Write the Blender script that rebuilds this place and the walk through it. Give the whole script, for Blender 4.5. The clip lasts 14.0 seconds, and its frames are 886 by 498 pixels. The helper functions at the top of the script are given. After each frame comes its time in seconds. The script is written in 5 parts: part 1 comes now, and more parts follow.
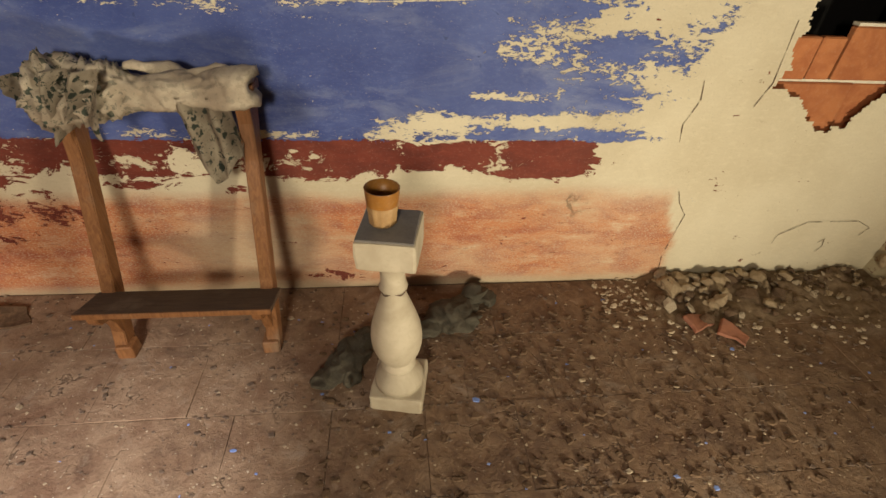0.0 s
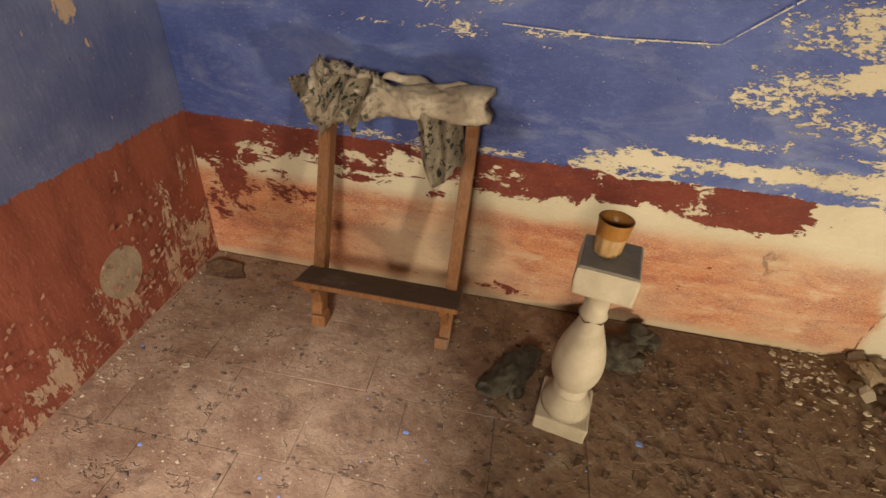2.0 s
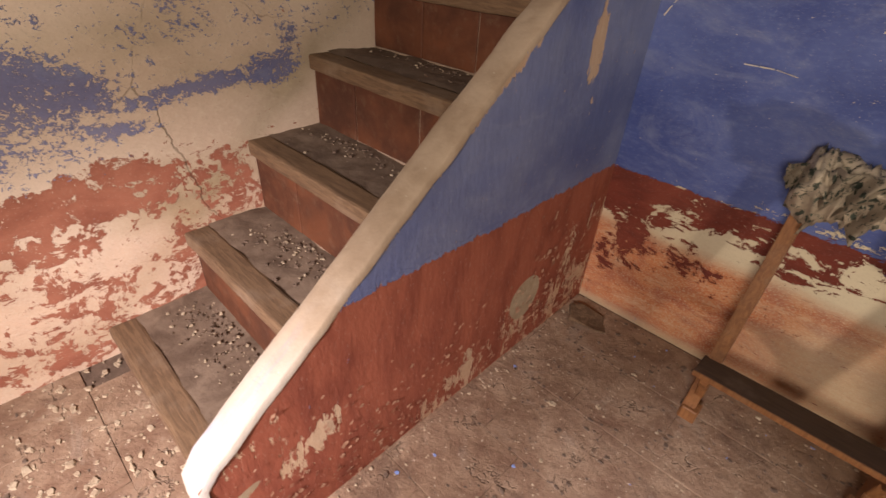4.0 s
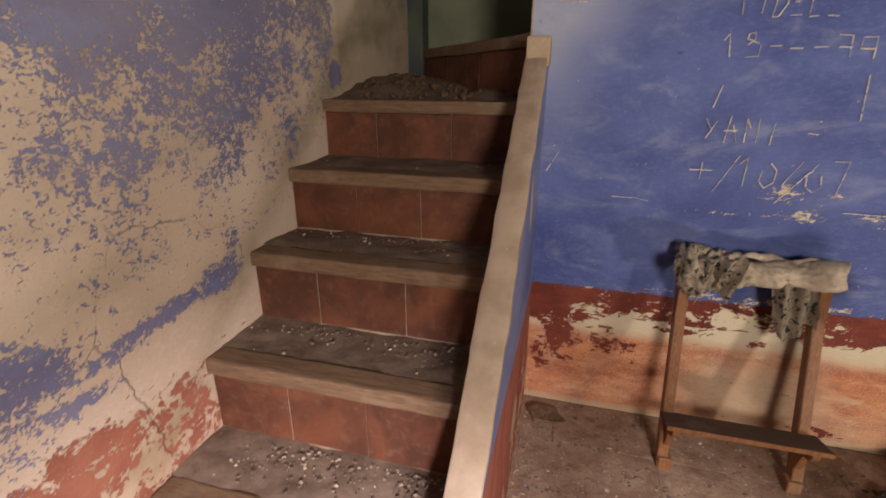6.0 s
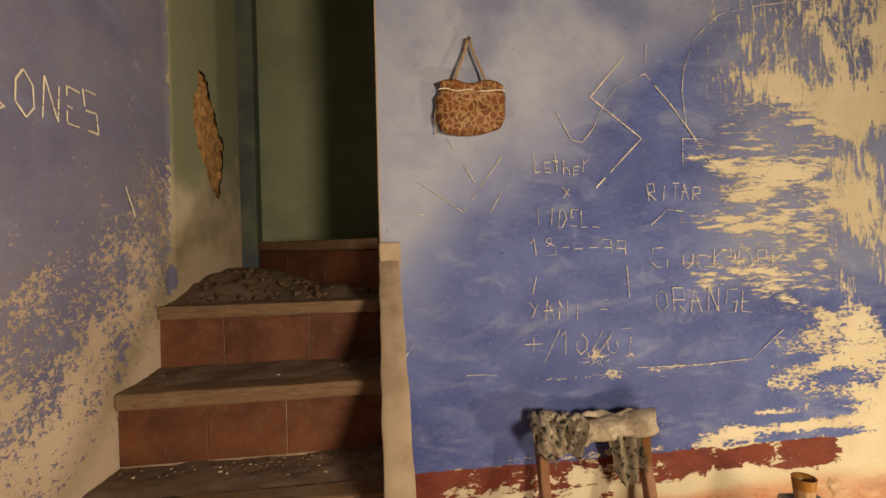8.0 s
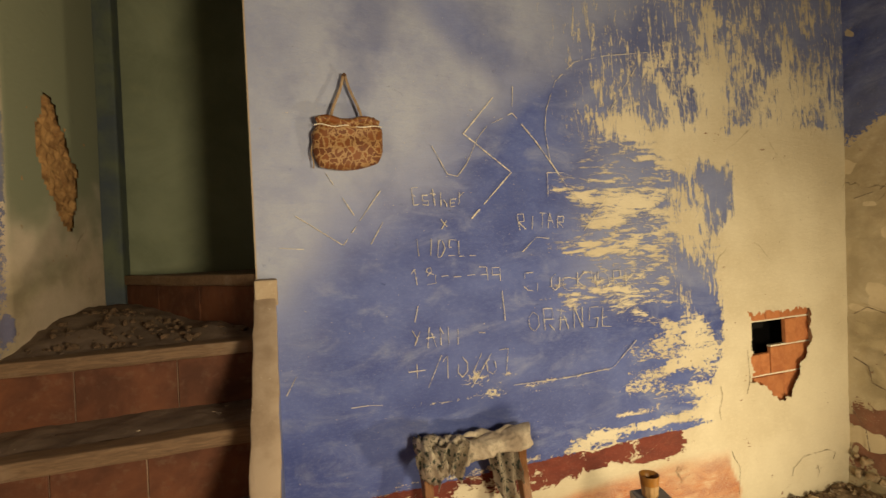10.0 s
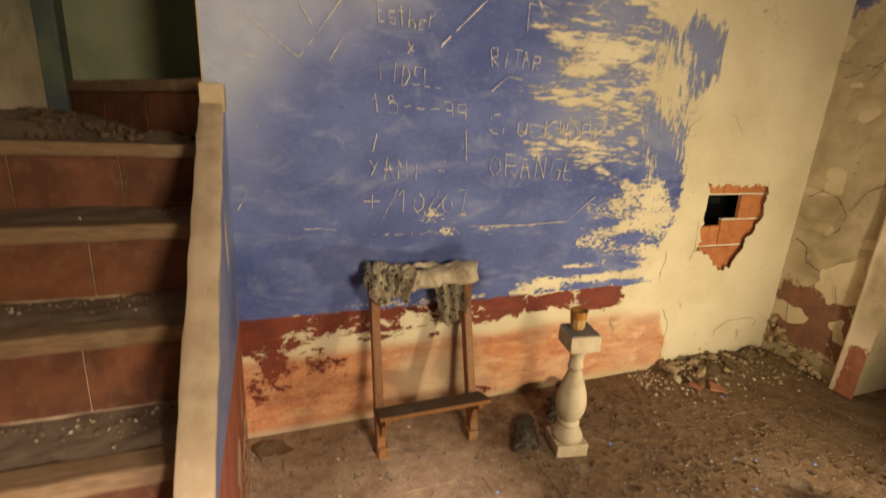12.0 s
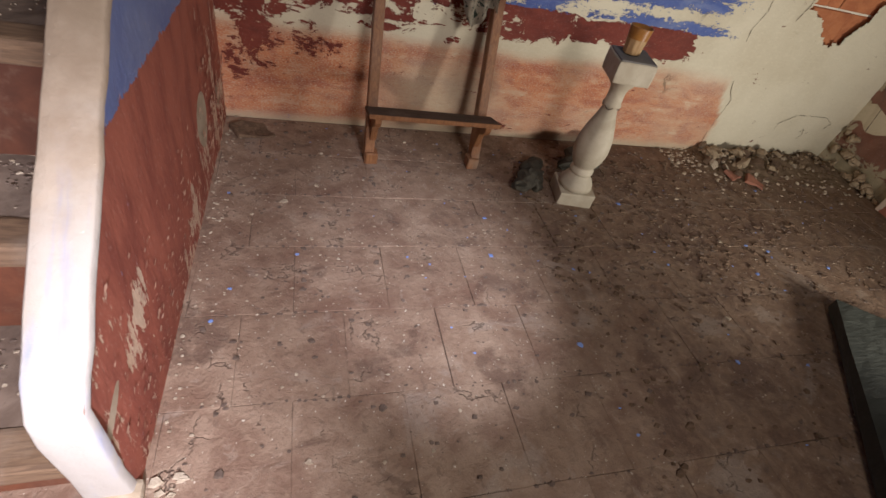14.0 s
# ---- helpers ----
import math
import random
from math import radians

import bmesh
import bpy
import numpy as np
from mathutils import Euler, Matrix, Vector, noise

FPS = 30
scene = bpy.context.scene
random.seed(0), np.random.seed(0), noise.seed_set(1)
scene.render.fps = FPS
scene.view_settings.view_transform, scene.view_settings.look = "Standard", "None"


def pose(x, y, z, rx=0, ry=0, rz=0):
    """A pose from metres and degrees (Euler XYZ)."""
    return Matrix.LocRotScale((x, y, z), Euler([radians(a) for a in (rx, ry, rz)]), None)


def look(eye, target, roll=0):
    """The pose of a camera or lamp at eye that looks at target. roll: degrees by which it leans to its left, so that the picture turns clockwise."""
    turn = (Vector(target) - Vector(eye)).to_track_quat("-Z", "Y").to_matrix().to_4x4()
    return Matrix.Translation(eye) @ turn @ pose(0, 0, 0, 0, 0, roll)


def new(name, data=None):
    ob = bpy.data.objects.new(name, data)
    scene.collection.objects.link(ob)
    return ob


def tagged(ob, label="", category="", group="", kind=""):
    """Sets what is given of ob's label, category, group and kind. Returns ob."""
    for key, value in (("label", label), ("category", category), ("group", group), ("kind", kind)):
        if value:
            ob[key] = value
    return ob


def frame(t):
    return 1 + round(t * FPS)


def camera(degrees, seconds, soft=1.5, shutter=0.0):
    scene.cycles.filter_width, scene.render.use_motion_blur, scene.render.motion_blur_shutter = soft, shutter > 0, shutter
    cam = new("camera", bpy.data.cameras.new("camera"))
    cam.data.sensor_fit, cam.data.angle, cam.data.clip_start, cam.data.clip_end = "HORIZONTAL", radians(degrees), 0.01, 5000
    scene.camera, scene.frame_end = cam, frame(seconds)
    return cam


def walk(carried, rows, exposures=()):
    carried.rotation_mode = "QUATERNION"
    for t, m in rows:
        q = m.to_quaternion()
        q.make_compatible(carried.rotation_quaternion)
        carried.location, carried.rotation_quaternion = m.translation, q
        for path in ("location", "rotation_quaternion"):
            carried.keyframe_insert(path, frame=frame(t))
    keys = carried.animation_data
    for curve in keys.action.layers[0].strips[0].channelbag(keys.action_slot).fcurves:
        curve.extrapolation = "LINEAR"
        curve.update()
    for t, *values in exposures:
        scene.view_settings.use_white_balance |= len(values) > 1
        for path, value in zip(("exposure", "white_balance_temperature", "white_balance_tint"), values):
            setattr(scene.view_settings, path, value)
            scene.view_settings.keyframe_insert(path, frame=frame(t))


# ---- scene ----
cam = camera(87.0, 14.0, shutter=0.25)
PATH = [
    (0, (1.407, -1.387, 1.2), (1.624, 0.208, 0.013), 3.6),
    (0.5, (1.372, -1.375, 1.216), (1.53, 0.239, 0.047), 3.6),
    (1, (1.294, -1.382, 1.229), (1.314, 0.259, 0.086), 3.5),
    (1.5, (1.197, -1.41, 1.23), (1.06, 0.231, 0.095), 3.7),
    (2, (1.132, -1.435, 1.218), (0.928, 0.184, 0.062), 5.3),
    (2.5, (1.069, -1.426, 1.221), (0.611, 0.13, 0.051), 6.9),
    (3, (0.926, -1.433, 1.24), (-0.089, -0.141, 0.099), 8.5),
    (5.3, (0.233, -1.821, 1.251), (-0.852, -0.537, 0.168), 0.3),
    (5.5, (0.171, -1.826, 1.295), (-0.728, -0.353, 0.283), 0.5),
    (5.8, (0.129, -1.874, 1.397), (-0.473, -0.136, 0.61), 0.2),
    (6, (0.112, -1.925, 1.433), (-0.381, -0.112, 0.749), 0.2),
    (6.5, (0.024, -1.897, 1.458), (-0.277, 0.039, 1.054), -2.1),
    (7, (-0.044, -1.865, 1.515), (-0.171, 0.124, 1.347), -1.2),
    (7.2, (-0.091, -1.892, 1.521), (-0.11, 0.107, 1.448), -0.9),
    (9.5, (0.007, -2.013, 1.664), (0.517, -0.079, 1.66), -2.9),
    (10, (0.037, -2.044, 1.664), (0.682, -0.151, 1.664), -2.8),
    (10.5, (0.074, -2.07, 1.649), (0.806, -0.209, 1.632), -2.4),
    (11, (0.078, -2.082, 1.64), (0.844, -0.236, 1.557), -1.9),
    (11.5, (0.085, -2.091, 1.603), (0.856, -0.26, 1.368), -0.7),
    (11.7, (0.102, -2.095, 1.591), (0.849, -0.269, 1.264), 0.4),
    (12, (0.137, -2.078, 1.463), (0.831, -0.273, 0.954), 2.7),
    (12.2, (0.168, -2.058, 1.386), (0.824, -0.293, 0.709), 5.0),
    (12.5, (0.189, -2.053, 1.279), (0.813, -0.384, 0.371), 8.8),
    (13, (0.242, -2.089, 1.113), (0.804, -0.548, -0.031), 12.8),
    (13.5, (0.262, -2.042, 1.123), (0.836, -0.614, -0.155), 14.3),
    (14, (0.301, -1.962, 1.064), (0.881, -0.569, -0.248), 15.2),
]
EXPOSURE = [(0, 0.10, 6250, 9), (3, -0.02, 6400, 17), (5.5, -0.25, 5700, 24), (6.0, 0.02, 5900, 22), (7.2, 0.36, 6900, 19), (9.5, 0.38, 7300, 9), (11.5, 0.38, 7500, 8), (12.5, 0.22, 6900, 11), (13.2, 0.1, 5800, 11), (14, -0.30, 5200, 15)]
walk(cam, [(t, look(eye, target, roll)) for t, eye, target, roll in PATH], EXPOSURE)

# ---------------------------------------------------------------- light
world = bpy.data.worlds.new("world")
scene.world = world
world.use_nodes = True
world.node_tree.nodes["Background"].inputs[0].default_value = (0.55, 0.6, 0.75, 1)
world.node_tree.nodes["Background"].inputs[1].default_value = 0.012


def lamp(name, kind, place, target, power, colour, size, cone=90, blend=1.0):
    data = bpy.data.lights.new(name, kind)
    data.energy, data.color = power, colour
    if kind == "AREA":
        data.shape, data.size = "DISK", size
    else:
        data.shadow_soft_size = size
    if kind == "SPOT":
        data.spot_size, data.spot_blend = radians(cone), blend
    ob = new(name, data)
    ob.matrix_world = look(place, target)
    return tagged(ob, "unseen warm lamp shining across the room", "lamp", kind="structure")


# a warm work lamp stands in the room on the door side; two fixed torches, at the floor and the foot of the stairs,
# stand in for one carried light; a broad fill with no real source is added for the upper walls
lamp("work_lamp", "SPOT", (2.42, -1.85, 0.26), (2.05, 0.0, 1.15), 122, (1.0, 0.86, 0.62), 0.09, 140, 1.0)
lamp("torch", "SPOT", (0.74, -2.50, 1.45), (0.70, -0.94, 0.0), 315, (1.0, 0.90, 0.82), 0.04, 28, 1.0)
lamp("stair_torch", "SPOT", (0.36, -2.68, 1.15), (-0.36, -1.44, 0.10), 330, (1.0, 0.87, 0.78), 0.05, 62, 1.0)
# added fill, no such lamp in the room
lamp("fill_light", "AREA", (0.95, -2.95, 1.60), (-0.75, 0.0, 1.85), 58, (1.0, 0.85, 0.64), 0.5)

# ---------------------------------------------------------------- node helpers


class Nodes:
    """Short hand for writing a material's node tree."""

    def __init__(self, name):
        self.mat = bpy.data.materials.new(name)
        self.mat.use_nodes = True
        self.t = self.mat.node_tree
        self.bsdf = self.t.nodes["Principled BSDF"]
        self.bsdf.inputs["Specular IOR Level"].default_value = 0.3

    def put(self, node, i, v):
        s = node.inputs[i]
        if isinstance(v, bpy.types.NodeSocket):
            self.t.links.new(v, s)
        elif s.type == "RGBA" and not isinstance(v, (int, float)):
            s.default_value = (*v, 1) if len(v) == 3 else v
        else:
            s.default_value = v

    def coords(self, kind="Object"):
        return self.t.nodes.new("ShaderNodeTexCoord").outputs[kind]

    def mapped(self, vec, scale, loc=(0, 0, 0), rot=(0, 0, 0)):
        n = self.t.nodes.new("ShaderNodeMapping")
        self.put(n, 0, vec)
        n.inputs["Scale"].default_value = scale
        n.inputs["Location"].default_value = loc
        n.inputs["Rotation"].default_value = rot
        return n.outputs[0]

    def noise(self, vec, scale, detail=4, rough=0.55, distort=0.0, out=0):
        n = self.t.nodes.new("ShaderNodeTexNoise")
        self.put(n, "Vector", vec)
        n.inputs["Scale"].default_value = scale
        n.inputs["Detail"].default_value = detail
        n.inputs["Roughness"].default_value = rough
        n.inputs["Distortion"].default_value = distort
        return n.outputs[out]

    def voronoi(self, vec, scale, feature="F1", out=0, rand=1.0):
        n = self.t.nodes.new("ShaderNodeTexVoronoi")
        n.feature = feature
        self.put(n, "Vector", vec)
        n.inputs["Scale"].default_value = scale
        n.inputs["Randomness"].default_value = rand
        return n.outputs[out]

    def math(self, op, a, b=0.0, c=None, clamp=False):
        n = self.t.nodes.new("ShaderNodeMath")
        n.operation, n.use_clamp = op, clamp
        self.put(n, 0, a)
        self.put(n, 1, b)
        if c is not None:
            self.put(n, 2, c)
        return n.outputs[0]

    def step(self, v, lo, hi, a=0.0, b=1.0):
        n = self.t.nodes.new("ShaderNodeMapRange")
        n.interpolation_type = "SMOOTHSTEP"
        for i, x in enumerate((v, lo, hi, a, b)):
            self.put(n, i, x)
        return n.outputs[0]

    def mix(self, fac, a, b, blend="MIX"):
        n = self.t.nodes.new("ShaderNodeMix")
        n.data_type, n.blend_type = "RGBA", blend
        self.put(n, 0, fac)
        self.put(n, 6, a)
        self.put(n, 7, b)
        return n.outputs[2]

    def ramp(self, v, stops):
        n = self.t.nodes.new("ShaderNodeValToRGB")
        self.put(n, 0, v)
        e = n.color_ramp.elements
        for i, (p, c) in enumerate(stops):
            el = e[i] if i < 2 else e.new(p)
            el.position, el.color = p, (*c, 1)
        return n.outputs[0]

    def attr(self, name):
        n = self.t.nodes.new("ShaderNodeAttribute")
        n.attribute_name = name
        return n.outputs["Fac"]

    def random(self):
        return self.t.nodes.new("ShaderNodeObjectInfo").outputs["Random"]

    def island(self):
        return self.t.nodes.new("ShaderNodeNewGeometry").outputs["Random Per Island"]

    def done(self, colour, rough=0.8, height=None, depth=0.002, strength=1.0, metal=0.0):
        self.put(self.bsdf, "Base Color", colour)
        self.put(self.bsdf, "Roughness", rough)
        self.put(self.bsdf, "Metallic", metal)
        if height is not None:
            b = self.t.nodes.new("ShaderNodeBump")
            b.inputs["Distance"].default_value = depth
            b.inputs["Strength"].default_value = strength
            self.put(b, "Height", height)
            self.t.links.new(b.outputs[0], self.bsdf.inputs["Normal"])
        return self.mat


CREAM, CREAM2 = (0.64, 0.57, 0.41), (0.53, 0.455, 0.31)
BLUE, BLUE_DEEP, BLUE_PALE = (0.085, 0.12, 0.32), (0.045, 0.068, 0.23), (0.36, 0.39, 0.47)
RED, RED_DARK = (0.165, 0.034, 0.020), (0.105, 0.022, 0.015)
ORANGE = (0.50, 0.185, 0.072)


def painted_wall(name, stretch=(1, 1, 1), cream=CREAM, cream2=CREAM2, blue=BLUE, scratch=1.0, weights=(0.38, 0.41, 0.21), pale_blue=BLUE_PALE, red=RED, red_dark=RED_DARK):
    """Layered limewash: cream plaster, an orange dado wash, flaking red and blue coats. The coats' cover comes from the
    wall's attributes blue, red and wash (worn cover from 0 to 1); pale lightens the blue, grey dulls the plaster; the
    flaking edges come from the grain here."""
    n = Nodes(name)
    p = n.coords()
    ps = n.mapped(p, stretch)
    big = n.noise(p, 1.7, 5, 0.55)
    mid = n.noise(ps, 7.0, 6, 0.62, 0.4)
    fine = n.noise(ps, 34.0, 5, 0.65, 0.3)
    grain = n.noise(p, 160.0, 3, 0.6)
    vf = n.noise(ps, 110.0, 4, 0.65)
    flake = n.math("ADD", n.math("MULTIPLY", mid, weights[0]), n.math("ADD", n.math("MULTIPLY", fine, weights[1]), n.math("MULTIPLY", vf, weights[2])))
    across = n.noise(n.mapped(p, (1.0, 1.0, 5.5), (3, 0, 2), (0, -0.12, 0)), 7.5, 9, 0.74, 0.7)
    upright = n.noise(n.mapped(p, (5.0, 1.0, 1.0), (1, 0, 4), (0, 0.16, 0)), 7.5, 9, 0.74, 0.7)
    bmix = n.t.nodes.new("ShaderNodeMix")
    n.put(bmix, 0, n.attr("upright"))
    n.put(bmix, 2, across)
    n.put(bmix, 3, upright)
    brushed = bmix.outputs[0]
    sweep = n.noise(n.mapped(p, (1.0, 1.0, 2.4), (2, 0, 1), (0, 0.55, 0)), 3.0, 7, 0.68, 0.8)
    fmix = n.t.nodes.new("ShaderNodeMix")
    n.put(fmix, 0, n.attr("scrub"))
    n.put(fmix, 2, flake)
    n.put(fmix, 3, n.math("ADD", n.math("MULTIPLY", brushed, 0.66), n.math("MULTIPLY", flake, 0.34)))
    flake_b = fmix.outputs[0]
    # plaster
    base = n.mix(n.step(big, 0.35, 0.68), cream, cream2)
    base = n.mix(n.math("MULTIPLY", n.step(fine, 0.45, 0.75), 0.28), base, (0.75, 0.68, 0.50))
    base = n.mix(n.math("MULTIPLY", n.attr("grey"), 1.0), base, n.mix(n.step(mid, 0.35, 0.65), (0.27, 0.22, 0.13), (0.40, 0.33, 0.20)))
    # orange wash, brushed on thin
    brush = n.noise(n.mapped(p, (1.2, 1.2, 4)), 5.0, 7, 0.7)
    wash = n.math("MULTIPLY", n.attr("wash"), n.step(n.math("ADD", n.math("MULTIPLY", brush, 0.6), n.math("MULTIPLY", mid, 0.4)), 0.22, 0.52))
    wash = n.math("MULTIPLY", wash, n.step(vf, 0.30, 0.56, 0.45, 1.0))
    base = n.mix(n.math("MULTIPLY", n.math("MULTIPLY", n.step(fine, 0.64, 0.70), 0.8), n.attr("wash")), base, (0.20, 0.05, 0.03))
    base = n.mix(wash, base, n.mix(n.step(mid, 0.42, 0.66), ORANGE, (0.36, 0.105, 0.05)))
    streak = n.noise(n.mapped(p, (1, 1, 5.5), (7, 2, 0)), 16.0, 6, 0.72, 0.4)
    base = n.mix(n.math("MULTIPLY", n.step(streak, 0.57, 0.68, 0.0, 0.7), n.attr("wash")), base, (0.17, 0.055, 0.03))
    base = n.mix(n.math("MULTIPLY", n.step(streak, 0.42, 0.30, 0.0, 0.5), n.attr("wash")), base, cream)
    base = n.mix(n.math("MULTIPLY", n.step(n.noise(ps, 75, 3, 0.6), 0.66, 0.70, 0.0, 0.8), n.attr("wash")), base, (0.09, 0.035, 0.02))
    # red coat
    thr = n.math("SUBTRACT", 0.975, n.attr("red"))
    chip = n.math("ADD", n.math("MULTIPLY", n.noise(n.mapped(ps, (1, 1, 0.8), (5, 5, 5), (0.35, 0, 0)), 9.0, 10, 0.72, 0.9), 0.70), n.math("MULTIPLY", fine, 0.30))
    mred = n.step(n.math("SUBTRACT", n.step(chip, 0.32, 0.66), thr), -0.015, 0.015)
    redc = n.mix(n.step(mid, 0.35, 0.7), red, red_dark)
    redc = n.mix(n.math("MULTIPLY", n.step(fine, 0.5, 0.8), 0.25), redc, (0.40, 0.13, 0.075))
    redc = n.mix(n.step(big, 0.46, 0.62, 0.0, 0.22), redc, (0.32, 0.10, 0.06))
    base = n.mix(mred, base, redc)
    # blue coat
    thb = n.math("SUBTRACT", 1.0, n.attr("blue"))
    mblue = n.step(n.math("SUBTRACT", n.step(flake_b, 0.34, 0.66), thb), n.step(n.attr("scrub"), 0, 1, -0.04, -0.13), n.step(n.attr("scrub"), 0, 1, 0.04, 0.13))
    speck = n.math("MULTIPLY", n.step(n.noise(ps, 58, 2, 0.5), 0.735, 0.76), scratch)
    mblue = n.math("MULTIPLY", mblue, n.math("SUBTRACT", 1.0, n.math("MULTIPLY", speck, 0.85)))
    cloud = n.noise(n.mapped(p, (1.0, 1.0, 1.6), (3, 1, 0), (0, 0.5, 0)), 2.6, 5, 0.6)
    bluec = n.mix(n.step(cloud, 0.32, 0.66), BLUE_DEEP, blue)
    pale = n.math("MULTIPLY", n.attr("pale"), n.step(n.noise(n.mapped(p, (1, 1, 0.7), (0, 0, 0), (0, 0.7, 0)), 3.2, 5, 0.6), 0.15, 0.7, 0.55, 1.0))
    bluec = n.mix(pale, bluec, pale_blue)
    bluec = n.mix(n.math("MULTIPLY", n.step(fine, 0.45, 0.8), 0.3), bluec, (0.20, 0.26, 0.48))
    bluec = n.mix(n.step(sweep, 0.48, 0.72, 0.0, 0.6), bluec, (0.24, 0.275, 0.41))
    bluec = n.mix(n.step(big, 0.50, 0.32, 0.0, 0.5), bluec, (0.035, 0.055, 0.20))
    base = n.mix(mblue, base, bluec)
    base = n.mix(n.math("MULTIPLY", n.step(grain, 0.5, 0.8), 0.16), base, (0.12, 0.09, 0.06))
    base = n.mix(n.math("MULTIPLY", n.step(vf, 0.58, 0.72), 0.14), base, (0.75, 0.70, 0.58))
    # hairline cracks
    ck = n.voronoi(n.mapped(n.mix(0.12, p, n.noise(p, 4.0, 5, 0.6, out=1)), (1, 1, 1)), 1.15, "DISTANCE_TO_EDGE")
    crack = n.math("MULTIPLY", n.step(ck, 0.0, 0.0035, 1.0, 0.0), n.math("MULTIPLY", n.step(big, 0.56, 0.64), n.math("SUBTRACT", 1.0, mblue)))
    base = n.mix(n.math("MULTIPLY", crack, 0.6), base, (0.10, 0.07, 0.04))
    h = n.math("ADD", n.math("MULTIPLY", n.math("ADD", mred, mblue), 0.5), n.math("MULTIPLY", fine, 0.6))
    h = n.math("ADD", h, n.math("MULTIPLY", mid, 0.9))
    h = n.math("SUBTRACT", h, n.math("MULTIPLY", crack, 0.8))
    rough = n.math("SUBTRACT", 0.82, n.math("MULTIPLY", mblue, 0.22))
    return n.done(base, rough, h, 0.0035, 0.75)


M_WALL = painted_wall("flaking_limewash", (1, 1, 2.2))
M_SIDE = painted_wall("flaking_limewash_side", (1, 1, 1.4), weights=(0.28, 0.40, 0.32), pale_blue=(0.27, 0.25, 0.31), blue=(0.14, 0.15, 0.28), cream=(0.66, 0.545, 0.42), cream2=(0.55, 0.43, 0.32), red=(0.34, 0.135, 0.082), red_dark=(0.24, 0.085, 0.05))
M_PARA = painted_wall("flaking_limewash_parapet", (1, 1.6, 0.6), cream=(0.56, 0.41, 0.28), cream2=(0.50, 0.33, 0.21), red=(0.33, 0.098, 0.055), red_dark=(0.22, 0.058, 0.034))
M_EAST = painted_wall("flaking_limewash_by_door", (1, 1, 1.2), weights=(0.34, 0.40, 0.26), blue=(0.10, 0.12, 0.24), cream=(0.50, 0.42, 0.28), cream2=(0.39, 0.315, 0.20), red=(0.21, 0.105, 0.066), red_dark=(0.145, 0.068, 0.042))


def m_floor(name, tone=1.0):
    n = Nodes(name)
    p = n.coords("Object")
    geo = n.t.nodes.new("ShaderNodeNewGeometry").outputs["Position"]
    big = n.noise(geo, 1.6, 5, 0.6)
    mid = n.noise(geo, 9.0, 6, 0.65, 0.3)
    fine = n.noise(geo, 55.0, 5, 0.7)
    tile = n.mix(n.step(big, 0.35, 0.65), (0.15, 0.075, 0.048), (0.20, 0.115, 0.075))
    dust = n.mix(n.step(mid, 0.3, 0.7), (0.225, 0.146, 0.094), (0.34, 0.24, 0.162))
    c = n.mix(n.step(n.math("ADD", n.math("MULTIPLY", big, 0.5), n.math("MULTIPLY", mid, 0.5)), 0.36, 0.60, 0.40, 0.96), tile, dust)
    c = n.mix(n.math("MULTIPLY", n.step(fine, 0.52, 0.72), 0.32), c, (0.10, 0.065, 0.042))
    c = n.mix(n.step(n.noise(geo, 95, 2, 0.5), 0.70, 0.735), c, (0.62, 0.55, 0.43))
    c = n.mix(n.math("MULTIPLY", n.step(n.noise(geo, 21, 5, 0.7), 0.62, 0.74), 0.45), c, (0.085, 0.05, 0.035))
    lump = n.noise(geo, 24.0, 6, 0.7, 0.5)
    sx = n.t.nodes.new("ShaderNodeSeparateXYZ")
    n.put(sx, 0, geo)
    dirt = n.step(n.math("ADD", sx.outputs[0], n.math("MULTIPLY", big, 1.4)), 1.45, 2.25)
    c = n.mix(n.math("MULTIPLY", dirt, 0.62), c, n.mix(n.step(lump, 0.4, 0.6), (0.20, 0.125, 0.07), (0.11, 0.066, 0.038)))
    smear = n.noise(n.mapped(geo, (1, 1.3, 1), (4, 0, 0), (0, 0, -0.6)), 3.6, 7, 0.68, 0.6)
    c = n.mix(n.step(smear, 0.54, 0.64, 0.0, 0.6), c, (0.105, 0.062, 0.042))
    c = n.mix(n.step(smear, 0.44, 0.34, 0.0, 0.45), c, (0.33, 0.265, 0.205))
    c = n.mix(n.math("MULTIPLY", n.step(lump, 0.58, 0.68), 0.36), c, (0.075, 0.048, 0.034))
    c = n.mix(n.math("MULTIPLY", n.step(lump, 0.42, 0.34), 0.3), c, (0.38, 0.30, 0.225))
    wig = n.mix(0.2, geo, n.noise(geo, 9, 4, 0.6, out=1))
    line = n.math("MULTIPLY", n.step(n.voronoi(wig, 5.0, "DISTANCE_TO_EDGE"), 0.0, 0.018, 1, 0), n.step(mid, 0.52, 0.6))
    pit = n.noise(geo, 130.0, 3, 0.6)
    c = n.mix(n.step(pit, 0.64, 0.72, 0.0, 0.5), c, (0.06, 0.038, 0.026))
    c = n.mix(n.step(pit, 0.33, 0.27, 0.0, 0.45), c, (0.46, 0.38, 0.29))
    c = n.mix(n.math("MULTIPLY", line, 0.65), c, (0.06, 0.038, 0.026))
    h = n.math("ADD", n.math("MULTIPLY", mid, 0.8), n.math("ADD", n.math("MULTIPLY", fine, 0.55), n.math("MULTIPLY", lump, 1.0)))
    h = n.math("SUBTRACT", h, n.math("MULTIPLY", line, 0.5))
    return n.done(c, n.step(smear, 0.35, 0.65, 0.62, 0.92), h, 0.007, 0.85)


M_FLOOR = m_floor("dusty_clay_tile")


